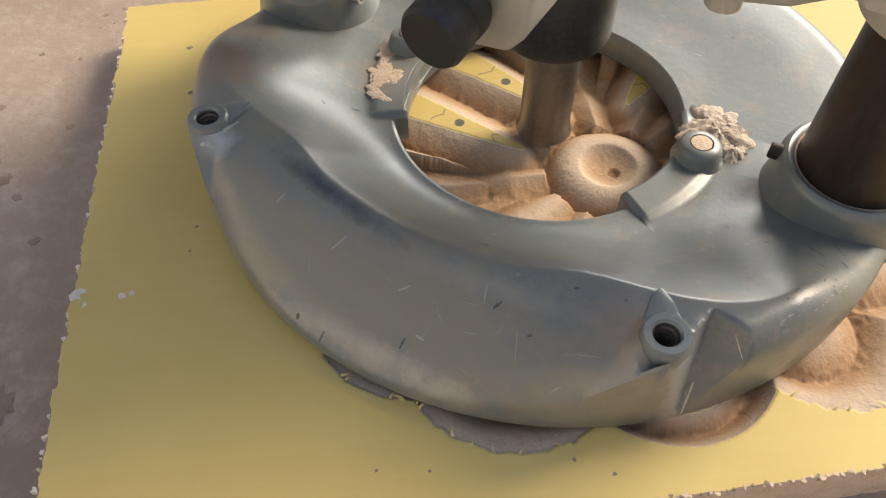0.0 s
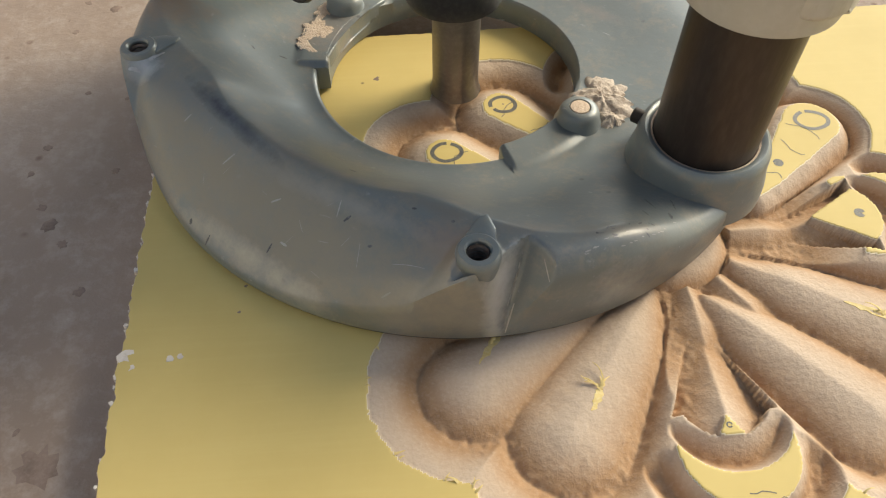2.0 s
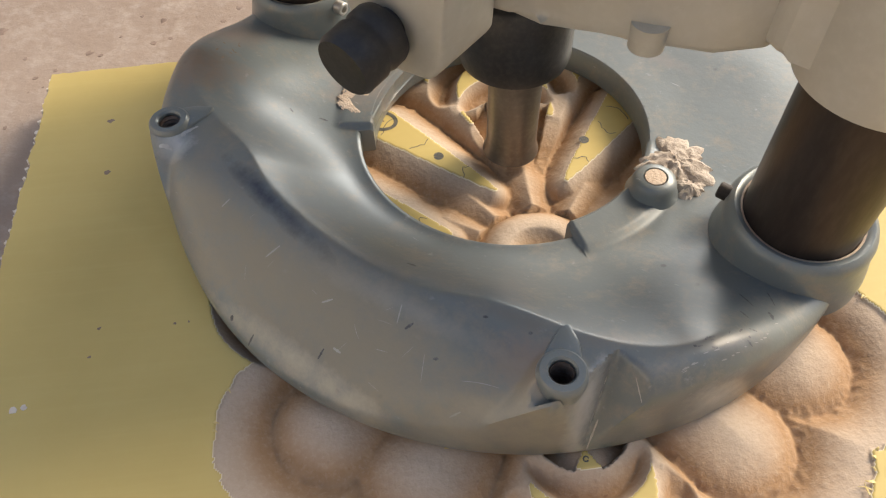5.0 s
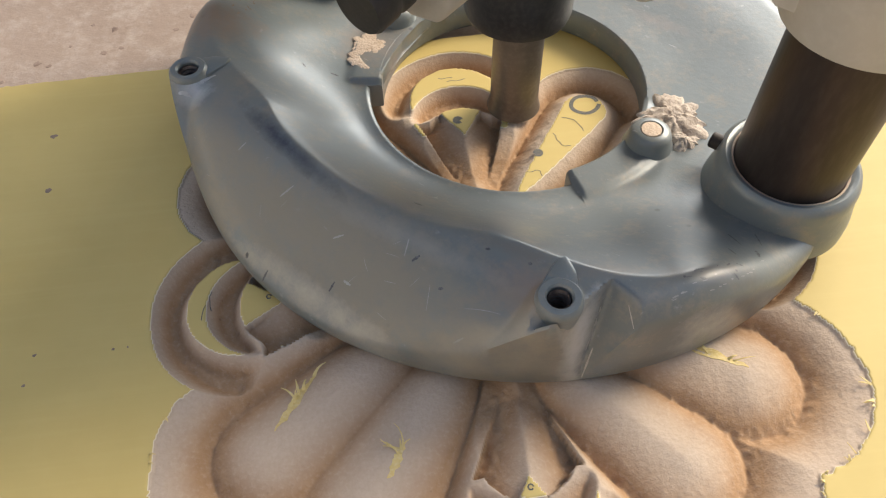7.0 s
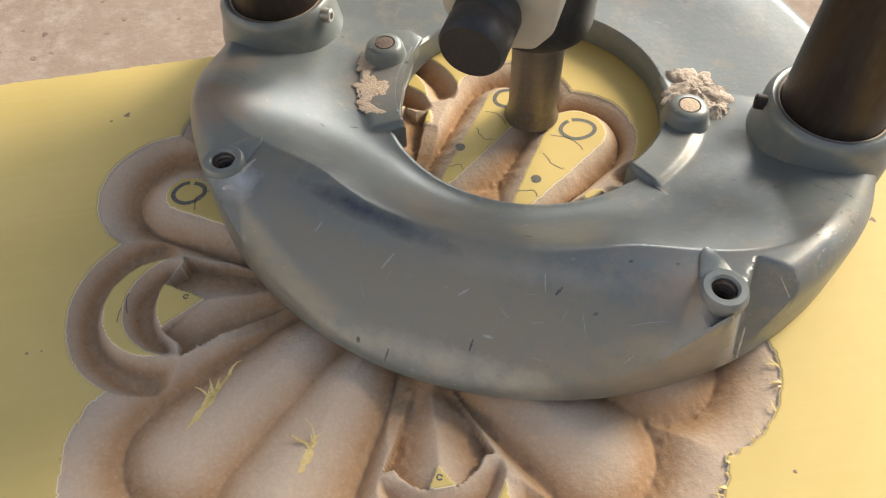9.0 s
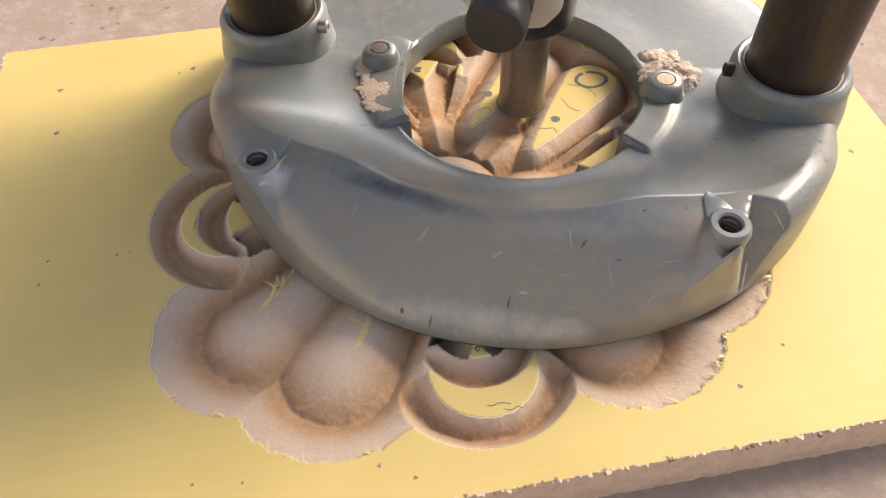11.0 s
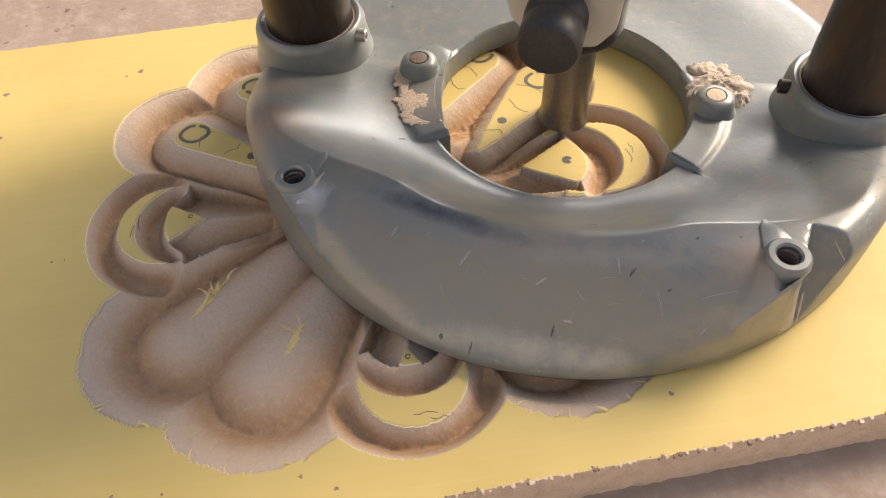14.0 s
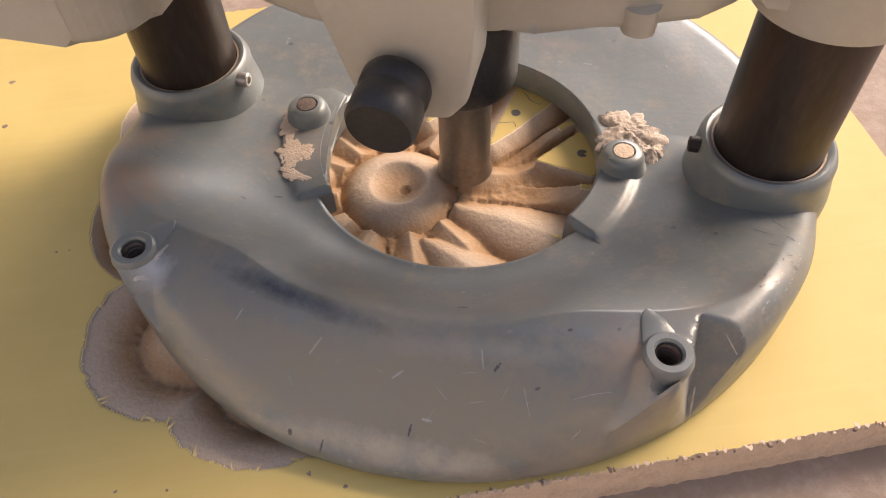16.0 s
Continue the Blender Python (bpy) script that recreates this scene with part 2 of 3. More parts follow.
# near-black: the boss holes' shade put into colour, also the black set screw
HOLE_SHADE_PIN = worn("hole_shade_and_black_pin", (0.03, 0.022, 0.018), (0.02, 0.016, 0.014), (0.09, 0.07, 0.06), 0.6, 0.3, 200, 1200, 0.0001)
RUST = worn("rusty_thread", (0.22, 0.16, 0.13), (0.13, 0.09, 0.075), (0.42, 0.38, 0.36), 0.45, 0.6, 300, 1500, 0.0001)
PENCIL = worn("grey_pencil", (0.085, 0.085, 0.09), (0.14, 0.13, 0.11), (0.34, 0.29, 0.16), 0.5, 0.0, 400, 2500, 0.00005, 0.5)
SLIVER = worn("torn_yellow_facing", (0.74, 0.58, 0.24), (0.62, 0.46, 0.16), (0.82, 0.74, 0.55), 0.6, 0.0, 300, 1500, 0.0001)
STAIN = worn("brown_stain", (0.27, 0.195, 0.155), (0.19, 0.13, 0.10), (0.38, 0.29, 0.23), 0.7, 0.0, 180, 1200, 0.0002)
PALE = worn("torn_paper_edge", (0.74, 0.66, 0.58), (0.62, 0.53, 0.46), (0.82, 0.78, 0.72), 0.9, 0.0, 250, 1200, 0.0003)
SMEAR = worn("dark_smear", (0.07, 0.075, 0.085), (0.11, 0.11, 0.115), (0.24, 0.25, 0.26), 0.4, 0.3, 300, 1500, 0.00005, 0.6)
WALL = worn("plaster", (0.78, 0.71, 0.61), (0.70, 0.63, 0.53), (0.84, 0.78, 0.69), 0.9, 0.0, 2, 60, 0.002)
FLOOR = worn("concrete_floor", (0.30, 0.28, 0.26), (0.22, 0.20, 0.19), (0.38, 0.36, 0.34), 0.85, 0.0, 2, 60, 0.002)


# ---- mesh helpers ----
def part(name, bm, mat, parent=None, label="", smooth=True, at=None):
    me = bpy.data.meshes.new(name)
    bmesh.ops.recalc_face_normals(bm, faces=bm.faces)
    bm.to_mesh(me)
    bm.free()
    me.materials.append(mat)
    if smooth:
        me.polygons.foreach_set("use_smooth", [True] * len(me.polygons))
        me.set_sharp_from_angle(angle=radians(38))
    ob = new(name, me)
    if parent:
        ob.parent = parent
    if at is not None:
        ob.matrix_basis = at
    return tagged(ob, label)


def lathe(profile, n=48, cap=True):
    """A turned form about z from (radius, height) pairs, in millimetres."""
    bm = bmesh.new()
    rings = []
    for r, z in profile:
        rings.append([bm.verts.new((r / 1000 * math.cos(2 * math.pi * i / n), r / 1000 * math.sin(2 * math.pi * i / n), z / 1000)) for i in range(n)])
    for a, b in zip(rings, rings[1:]):
        for i in range(n):
            bm.faces.new((a[i], a[(i + 1) % n], b[(i + 1) % n], b[i]))
    if cap:
        bm.faces.new(rings[0])
        bm.faces.new(rings[-1])
    return bm


def slab(outline, z0, z1, bevel=1.0, seg=3):
    """A plate from an outline in millimetres, with rounded edges."""
    bm = bmesh.new()
    lo = [bm.verts.new((x / 1000, y / 1000, z0 / 1000)) for x, y in outline]
    hi = [bm.verts.new((x / 1000, y / 1000, z1 / 1000)) for x, y in outline]
    bm.faces.new(lo), bm.faces.new(hi)
    n = len(lo)
    for i in range(n):
        bm.faces.new((lo[i], lo[(i + 1) % n], hi[(i + 1) % n], hi[i]))
    if bevel:
        bmesh.ops.bevel(bm, geom=[e for e in bm.edges], offset=bevel / 1000, segments=seg, affect="EDGES", profile=0.5)
    return bm


def rounded(x0, y0, x1, y1, r, n=6):
    pts = []
    for cx, cy, a in ((x1 - r, y1 - r, 0), (x0 + r, y1 - r, 90), (x0 + r, y0 + r, 180), (x1 - r, y0 + r, 270)):
        for i in range(n + 1):
            b = radians(a + 90 * i / n)
            pts.append((cx + r * math.cos(b), cy + r * math.sin(b)))
    return pts


def blob(cx, cy, r, z0, z1, n=14, uneven=0.35, rng=random):
    """A low uneven patch, in millimetres."""
    bm = bmesh.new()
    top, low = [], []
    for i in range(n):
        a, q = 2 * math.pi * i / n, r * (1 + uneven * (rng.random() - 0.5) * 2)
        p = (cx + q * math.cos(a)) / 1000, (cy + q * math.sin(a)) / 1000
        low.append(bm.verts.new((*p, z0 / 1000)))
        top.append(bm.verts.new(((p[0] - cx / 1000) * 0.85 + cx / 1000, (p[1] - cy / 1000) * 0.85 + cy / 1000, z1 / 1000)))
    bm.faces.new(top)
    for i in range(n):
        bm.faces.new((low[i], low[(i + 1) % n], top[(i + 1) % n], top[i]))
    return bm


def fbm(x, y, size, seed, octaves=3):
    """Smooth noise about 0, x and y in millimetres."""
    out, amp = np.zeros_like(x), 1.0
    for o in range(octaves):
        g = np.random.RandomState(seed + o).rand(257, 257) - 0.5
        u, v = (x / size + 100.0) % 256, (y / size + 100.0) % 256
        i, j = u.astype(int), v.astype(int)
        a, b = u - i, v - j
        a, b = a * a * (3 - 2 * a), b * b * (3 - 2 * b)
        out += amp * ((g[i, j] * (1 - a) + g[i + 1, j] * a) * (1 - b) + (g[i, j + 1] * (1 - a) + g[i + 1, j + 1] * a) * b)
        amp, size = amp * 0.5, size * 0.5
    return out


def mesh_from(name, verts, faces, mat, parent=None, label="", sharp=None):
    me = bpy.data.meshes.new(name)
    me.from_pydata(verts, [], faces)
    me.materials.append(mat)
    me.polygons.foreach_set("use_smooth", [True] * len(me.polygons))
    if sharp:
        me.set_sharp_from_angle(angle=radians(sharp))
    me.update()
    ob = new(name, me)
    if parent:
        ob.parent = parent
    return tagged(ob, label)


# ---- the unseen shed and the table ----
THICK = 12.6
TOP = -THICK / 1000


def box(x0, y0, z0, x1, y1, z1, bevel=0.0):
    bm = bmesh.new()
    bmesh.ops.create_cube(bm, size=1.0, matrix=Matrix.Translation(((x0 + x1) / 2, (y0 + y1) / 2, (z0 + z1) / 2)) @ Matrix.Diagonal((x1 - x0, y1 - y0, z1 - z0, 1)))
    if bevel:
        bmesh.ops.bevel(bm, geom=bm.edges[:], offset=bevel, segments=2, affect="EDGES")
    return bm


def build_unseen_shed():
    g = TOP - 0.78
    tagged(part("floor", box(-4, -3.2, g - 0.1, 4, 4, g), FLOOR, smooth=False), "grey concrete workshop floor", "floor", kind="structure")
    # unseen walls: south and west bounce light back, east blocks low side sky
    tagged(part("unseen_wall_south", box(-4, -3.4, g, 4, -3.2, g + 3.0), WALL, smooth=False), "unseen plastered wall added to shape the light", "wall", kind="structure")
    tagged(part("unseen_wall_west", box(-4.2, -3.4, g, -4, 4, g + 3.0), WALL, smooth=False), "unseen plastered wall added to shape the light", "wall", kind="structure")
    tagged(part("unseen_wall_east", box(2.2, -3.4, g, 2.35, -0.5, g + 3.0), WALL, smooth=False), "unseen plastered wall added to shape the light", "wall", kind="structure")

    # unseen back wall with a wide opening made for the added lamp
    y0, y1, a, b, lo, hi = 2.0, 2.2, 0.7, 2.1, TOP + 0.35, TOP + 1.27
    for q in ((-4, a, g, g + 3.0), (b, 2.35, g, g + 3.0), (a, b, g, lo), (a, b, hi, g + 3.0)):
        tagged(part("unseen_wall_north", box(q[0], y0, q[2], q[1], y1, q[3]), WALL, smooth=False), "unseen plastered wall added to shape the light", "wall", kind="structure")
    # unseen frame, added round the lamp's opening
    for q in ((a, a + 0.05, lo, hi), (b - 0.05, b, lo, hi), (a + 0.05, b - 0.05, lo, lo + 0.05), (a + 0.05, b - 0.05, hi - 0.05, hi)):
        tagged(part("added_window_frame", box(q[0], y0 + 0.05, q[2], q[1], y0 + 0.12, q[3], 0.004), HOUSING, smooth=False), "unseen window frame added round the lamp opening", "window", kind="structure")


def build_table():
    table = tagged(new("work_table"), "dusty beige work table with pits and brown stains", "table")
    part("tabletop", box(-0.8, -0.5, TOP - 0.04, 0.8, 0.7, TOP, 0.003), TABLE, table)
    for x in (-0.7, 0.7):
        for y in (-0.42, 0.62):
            part("leg", box(x - 0.035, y - 0.035, TOP - 0.78, x + 0.035, y + 0.035, TOP - 0.04, 0.004), TABLE, table, smooth=False)
    rng = random.Random(5)
    for x, y, r in STAINS:
        part("stain", blob(x, y, r, -THICK - 0.05, -THICK + 0.12, 18, 0.3, rng), STAIN, table, "dark brown stain")
    for i in range(260):
        x, y = rng.uniform(-230, 200), rng.uniform(-170, 230)
        if -136 < x < 131 and -92 < y < 92:
            continue
        part("pit", blob(x, y, rng.choice((0.5, 0.7, 0.9, 1.4)), -THICK - 0.05, -THICK + 0.1, 9, 0.4, rng), STAIN, table)


STAINS = [(-150.2, 1.5, 1.5), (-149, 44.2, 1.2), (-163.4, 24.6, 2.3), (-149.2, -45, 4.8), (-170.8, 55.3, 1.3), (-166.6, 31.4, 1.4), (-158.1, 17.7, 1.4), (-163.9, 79.4, 0.9), (-174.8, 112, 1.2), (-151.2, 75.7, 0.7), (-163.7, 124.6, 2.0), (-152.3, 108.5, 1.0), (-110.6, 111, 1.2), (-105.1, 112.7, 0.8), (-122, 115.9, 0.6), (-116.2, 126.4, 0.7), (62.1, -94.5, 1.3), (-87.8, 119.8, 1.0)]


# ---- the carved board ----
# petals: tip, middle of the rounded end, body radius, middle and radius of the outer scallop, flat strip on the ridge (from, to, half width), torn edge
PETALS = [
    ((-14, -7), (-53, -37.2), 12.9, (-54.8, -38.2), 22.0, None, 1.0),
    ((-9, -16), (-34, -49.6), 13.9, (-35, -50), 23.9, None, 1.0),
    ((3.5, -19), (30.2, -50.6), 13.0, (33.9, -50), 22.8, None, 1.0),
    ((13, -9.5), (48.8, -33.4), 13.8, (51.7, -35.4), 22.2, None, 1.0),
    ((-17, 4), (-52.5, 33.2), 14.6, (-57, 33.3), 19.8, ((-22, 8), (-54.2, 31.4), 5.3), 0.15),
    ((-6, 18), (-36, 48.6), 13.6, (-36.4, 49.6), 20.6, ((-9, 21), (-36.6, 49.2), 5.4), 0.15),
    ((17, 6), (48.6, 34.4), 12.6, (47.6, 34.2), 17.8, ((26, 10), (49.8, 35.6), 7.8), 0.15),
    ((5.5, 18), (34.4, 49), 12.2, (35.2, 49.6), 17.4, ((10, 22), (33.6, 49.4), 6.0), 0.15),
]
BUDS = [(-1, 0), (0, -1), (1, 0), (0, 1)]
# buds: middle and radius of the outer arc, the leaf inside it, the inner arc and the heart; sideways shift; tip of the flat heart; run of the heart's slope
BUD = {
    (-1, 0): (56.2, 23.9, 59.0, 13.1, 53.8, 13.8, 47.2, 12.7, 1.9, 48.8, 2.8),
    (0, -1): (53.3, 23.1, 57.0, 12.5, 48.3, 13.9, 44.2, 10.2, -1.5, 49.6, 5.2),
    (1, 0): (56.0, 21.8, 58.6, 13.4, 50.4, 13.9, 44.0, 10.7, 1.6, 36.0, 3.2),
    (0, 1): (57.0, 22.2, 58.8, 13.2, 50.4, 13.9, 44.4, 10.8, 1.0, 44.5, 3.2),
}
DEEP = 5.4


def taper(x, y, a, b, ra, rb, power=1.0):
    """Distance from the axis a to b and the radius there."""
    dx, dy = b[0] - a[0], b[1] - a[1]
    t = np.clip(((x - a[0]) * dx + (y - a[1]) * dy) / (dx * dx + dy * dy), 0, 1)
    return np.hypot(x - a[0] - t * dx, y - a[1] - t * dy), ra + (rb - ra) * t ** power, t


def carving(x, y):
    """Height of the board's face in millimetres at x, y in millimetres."""
    fray = fbm(x, y, 2.2, 11, 3)
    wob = fbm(x, y, 9.0, 21, 2)
    groove, body = np.zeros_like(x), np.full_like(x, -99.0)
    for tip, end, rb, sc, rs, strip, torn in PETALS:
        d, r, t = taper(x, y, tip, end, 3.2, rb, 0.5)
        r = r + 0.35 * wob
        o, ro, _ = taper(x, y, tip, sc, 5.0, rs, 0.8)
        e, s = d - r, ro + 0.9 * torn * fray + 0.5 * wob - o
        whole = np.maximum(ro + 0.3 - o, 0.0)
        w = np.clip(e / np.maximum(e + whole, 1e-6), 0, 1)
        cut = np.where((s > 0) & (e > 0), -(0.7 + (DEEP - 0.7) * (1 - w) ** 1.9), 0.0)
        groove = np.minimum(groove, cut)
        u = np.clip(d / np.maximum(r, 0.3), 0, 1)
        pil = -0.45 - (DEEP - 0.45) * (0.6 * u ** 1.25 + 0.4 * u ** 3.5)
        pil = pil - 1.6 * np.clip(1 - t * 3.0, 0, 1)
        if strip:
            a, b, hw = strip
            q, rq, _ = taper(x, y, a, b, 0.6 if hw > 3 else hw, hw, 0.8)
            f = np.clip((q - rq - 0.25 * fray) / np.maximum(r - rq, 0.5), 0, 1)
            flat = np.where(f <= 0, 0.0, -0.35 - (DEEP - 0.35) * f ** 1.25)
            pil = np.where(d < r, flat, pil) if hw > 3 else np.maximum(pil, np.where(f <= 0, 0.0, -99))
        body = np.where(e <= 0, np.maximum(body, pil), body)
    near = np.clip((47.0 - np.hypot(x, y)) / 13.0, 0, 1)
    groove = np.where(near > 0, np.minimum(groove, -0.5 - 3.9 * near ** 0.8), groove)
    z = np.where(body > -90, body, groove)
    for ux, uy in BUDS:
        a, b = x * ux + y * uy, -x * uy + y * ux
        oa, orad, ha, hr, ca, cr, na, nr, sb, point, run = BUD[(ux, uy)]
        out = np.hypot(a - oa, b - sb)
        inn = np.hypot(a - ca, b - sb)
        hollow = np.hypot(a - ha, b - sb) - hr - 0.25 * fray
        wall = orad + 0.3 * wob - out
        ring = np.where((hollow > 0) & (wall > 0) & (inn > cr - 0.3) & (a > 54.5 + fray), -0.5 - 4.4 * np.minimum(np.clip(hollow / 3.4, 0, 1), np.clip(wall / 3.6, 0, 1)) * np.clip((a - 53) / 7, 0, 1), 0.0)
        nook = np.hypot(a - na, b - sb) - nr - 0.25 * fray
        bank = cr + 0.3 * wob - inn
        core = np.where((nook > 0) & (bank > 0), -0.5 - 4.2 * np.minimum(np.clip(nook / run, 0, 1), np.clip(bank / 2.6, 0, 1)) * np.clip((a - ca - 0.5) / 4.0, 0, 1), 0.0)
        core = np.where(a > ca + 0.5, core, 0.0)
        tri = (a > point) & (np.abs(b - sb + 0.3) < (a - point) * 0.62 + 0.3 * fray) & (nook < 0)
        rise = np.clip((a - 24) / 26.0, 0, 1)
        cone = np.minimum(-4.6 + 4.1 * rise ** 0.9 - 0.46 * np.abs(b - sb * rise), -0.45)
        wedge = (np.abs(b - sb * rise) < 0.42 * (a - 22) + 0.2 * fray) & (a > 24) & ((nook < 0) | (a < ca + 0.5))
        arcs = np.where(a > 42, np.minimum(ring, core), 0.0)
        bud = np.minimum(np.where(tri, 0.0, np.where(wedge, cone, 0.0)), arcs)
        bud = np.where((arcs < 0) & (groove < 0), np.minimum(bud, groove), bud)
        here = ((hollow < 0) & (a > 54)) | (arcs < 0) | wedge | (tri & (a > 40))
        z = np.where(here & (body < -90), bud, z)
        z = np.where((out < orad - 1) & (a > 40) & (a < 57) & (hollow > 0) & (inn > cr - 0.8) & (z > -0.3) & (body < -90), -0.6, z)
    rad = np.hypot(x + 1.0, y)
    turn = np.degrees(np.arctan2(y, x))
    off = np.full_like(x, 99.0)
    for ridge in [math.degrees(math.atan2(q[1][1], q[1][0])) for q in PETALS] + [0.0, 90.0, 180.0, -90.0]:
        off = np.minimum(off, np.abs((turn - ridge + 180.0) % 360.0 - 180.0))
    roof = -1.9 - 0.2 * off - 0.22 * np.clip(rad - 26, 0, 99) + 0.3 * wob
    z = np.where((rad < 40) & (z < -0.3), np.maximum(z, roof), z)
    dome = -0.6 - 4.8 * np.clip((rad - 7.8) / 8.4, 0, 1) ** 2.2
    dome = np.where(rad < 7.6, -0.6 - 2.8 * (1 - np.clip(rad / 7.6, 0, 1) ** 2.5), dome)
    dome = np.where(np.hypot(x - 0.6, y + 0.9) < 1.5, dome - 0.9, dome)
    z = np.where(rad < 16.0, dome, z)
    rough = 0.09 * fbm(x, y, 0.9, 31, 2) + 0.22 * fbm(x, y, 4.0, 41, 2) + np.clip(-z - 3.4, 0, 1.6) * 0.42 * fbm(x, y, 1.3, 35, 2)
    return np.where(z < -0.05, np.minimum(z + rough * np.clip(-z, 0, 1), -0.42), 0.0)


X0, X1, Y0, Y1 = -131.0, 127.4, -85.3, 85.8
LIE = radians(1.25)


def laid(u, v):
    """From the board's own square to the table, in millimetres."""
    return u * math.cos(LIE) - v * math.sin(LIE), u * math.sin(LIE) + v * math.cos(LIE)


def build_board():
    board = tagged(new("carved_board"), "yellow-faced fibreboard with a flower carved into it", "carved board")
    step = 0.4
    nx, ny = int((X1 - X0) / step) + 1, int((Y1 - Y0) / step) + 1
    xs, ys = np.linspace(X0, X1, nx), np.linspace(Y0, Y1, ny)
    u, w = np.meshgrid(xs, ys)
    # chipped edges
    ex = 0.9 * fbm(w, u * 0, 3.0, 51, 4) + 0.5 * fbm(w, u * 0, 14, 61, 1)
    ey = 0.35 * fbm(u, w * 0, 1.8, 71, 3)
    wx = np.clip(1 - (u - X0) / 4, 0, 1)
    wy = np.clip(1 - np.minimum(w - Y0, Y1 - w) / 4, 0, 1)
    px, py = laid(u + wx * ex, w + wy * ey)
    z = carving(px, py)
    v = np.stack([px, py, z], -1).reshape(-1, 3) / 1000
    idx = np.arange(nx * ny).reshape(ny, nx)
    f = np.stack([idx[:-1, :-1], idx[:-1, 1:], idx[1:, 1:], idx[1:, :-1]], -1).reshape(-1, 4)
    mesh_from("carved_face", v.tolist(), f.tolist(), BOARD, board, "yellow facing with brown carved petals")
    # the cut sides: rough fibre down to the table
    rim = [(px[0, i], py[0, i], 0, -1) for i in range(nx)] + [(px[j, -1], py[j, -1], 1, 0) for j in range(ny)]
    rim += [(px[-1, i], py[-1, i], 0, 1) for i in range(nx - 1, -1, -1)] + [(px[j, 0], py[j, 0], -1, 0) for j in range(ny - 1, -1, -1)]
    rim = rim[::2]
    P = np.array(rim)
    levels = np.array([0.0, -0.5, -1.5, -3.5, -6.0, -8.5, -11.0, -THICK])
    s = np.arange(len(P)) * 0.8
    verts = []
    for k, h in enumerate(levels):
        bulge = 0.0 if k == 0 else 0.25 + 0.16 * fbm(s, s * 0 + h * 3.1, 1.0, 81, 3) + 0.05 * -h
        verts.append(np.stack([P[:, 0] + P[:, 2] * bulge, P[:, 1] + P[:, 3] * bulge, np.full(len(P), h - 0.02 * (k == 0))], -1))
    verts = np.concatenate(verts) / 1000
    n = len(P)
    faces = [(k * n + i, (k + 1) * n + i, (k + 1) * n + (i + 1) % n, k * n + (i + 1) % n) for k in range(len(levels) - 1) for i in range(n)]
    mesh_from("cut_edge", verts.tolist(), faces, DUST, board, "rough brown fibreboard edge")
    # torn pale lip along the chipped edge
    rng = random.Random(8)
    yy = Y0
    while yy < Y1:
        w = rng.uniform(1.0, 4.5)
        if rng.random() < 0.8:
            part("chip", blob(*laid(X0 - 0.35, yy), w * 0.17, -1.2, -0.05, 9, 0.5, rng), PALE, board)
        yy += w
    part("chip", blob(*laid(X0 + 0.6, -22.5), 2.1, -1.4, 0.04, 13, 0.6, rng), PALE, board, "pale chipped spot")
    for cx, cy in ((-117.4, -26.9), (-127.5, -28.9), (-119.6, -27.2)):
        part("chip", blob(cx, cy, 0.9, -0.3, 0.12, 8, 0.6, rng), PALE, board)
    # crumbs of dust along the sawn front edge
    xx = X0 + 2
    while xx < X1 - 2:
        r = rng.choice((0.25, 0.35, 0.4, 0.6))
        part("crumb", blob(*laid(xx, Y0 + rng.uniform(-0.4, 0.3)), r, -0.9, rng.uniform(0.03, 0.15), 8, 0.6, rng), DUST if rng.random() < 0.8 else STAIN, board)
        xx += rng.uniform(0.7, 2.2)
    for cx, cy, r in ((-112.4, 60.2, 0.95), (-104.6, -8.9, 0.55), (-87.5, -9.8, 0.4), (53.2, -71.0, 0.6), (-20, -79.9, 0.5), (-27, -76.3, 0.6), (-65.3, -74, 0.4), (-55, -75.3, 0.4)):
        part("nick", blob(cx, cy, r, -0.1, 0.04, 9, 0.5, rng), STAIN, board)
    for _ in range(12):
        cx, cy = rng.uniform(X0 + 6, X1 - 6), rng.uniform(Y0 + 5, Y1 - 5)
        if carving(np.array([cx]), np.array([cy]))[0] > -0.05:
            part("nick", blob(cx, cy, rng.choice((0.3, 0.45, 0.6, 0.9)), -0.1, 0.03, 9, 0.5, rng), STAIN, board)
    build_marks(board)
    build_slivers(board)


def stroke(pts, width, z=0.05):
    """A drawn line of one width along pts, in millimetres."""
    bm = bmesh.new()
    rows = []
    for k, p in enumerate(pts):
        a, b = pts[max(k - 1, 0)], pts[min(k + 1, len(pts) - 1)]
        dx, dy = b[0] - a[0], b[1] - a[1]
        q = width / 2 / max(math.hypot(dx, dy), 1e-6)
        rows.append([bm.verts.new(((p[0] + w * dy * q) / 1000, (p[1] - w * dx * q) / 1000, z / 1000)) for w in (-1, 1)])
    for a, b in zip(rows, rows[1:]):
        bm.faces.new((a[0], a[1], b[1], b[0]))
    return bm


# pencil rings and dots on the flat strips, by petal: middle of the ring, the dot, the ring's radius
MARKS = {4: ((-53.8, 31.5), (-37.2, 19.3), 3.4), 5: ((-36, 49.5), (-22.1, 34.3), 3.2), 6: ((50.1, 36.1), (34.9, 20.5), 3.6), 7: ((34.2, 51.4), (17.6, 35.1), 3.4)}
HEARTS = ((-53.2, -0.6), (-1.9, -52.2), (49.3, 1.6), (-1.8, 50.4))


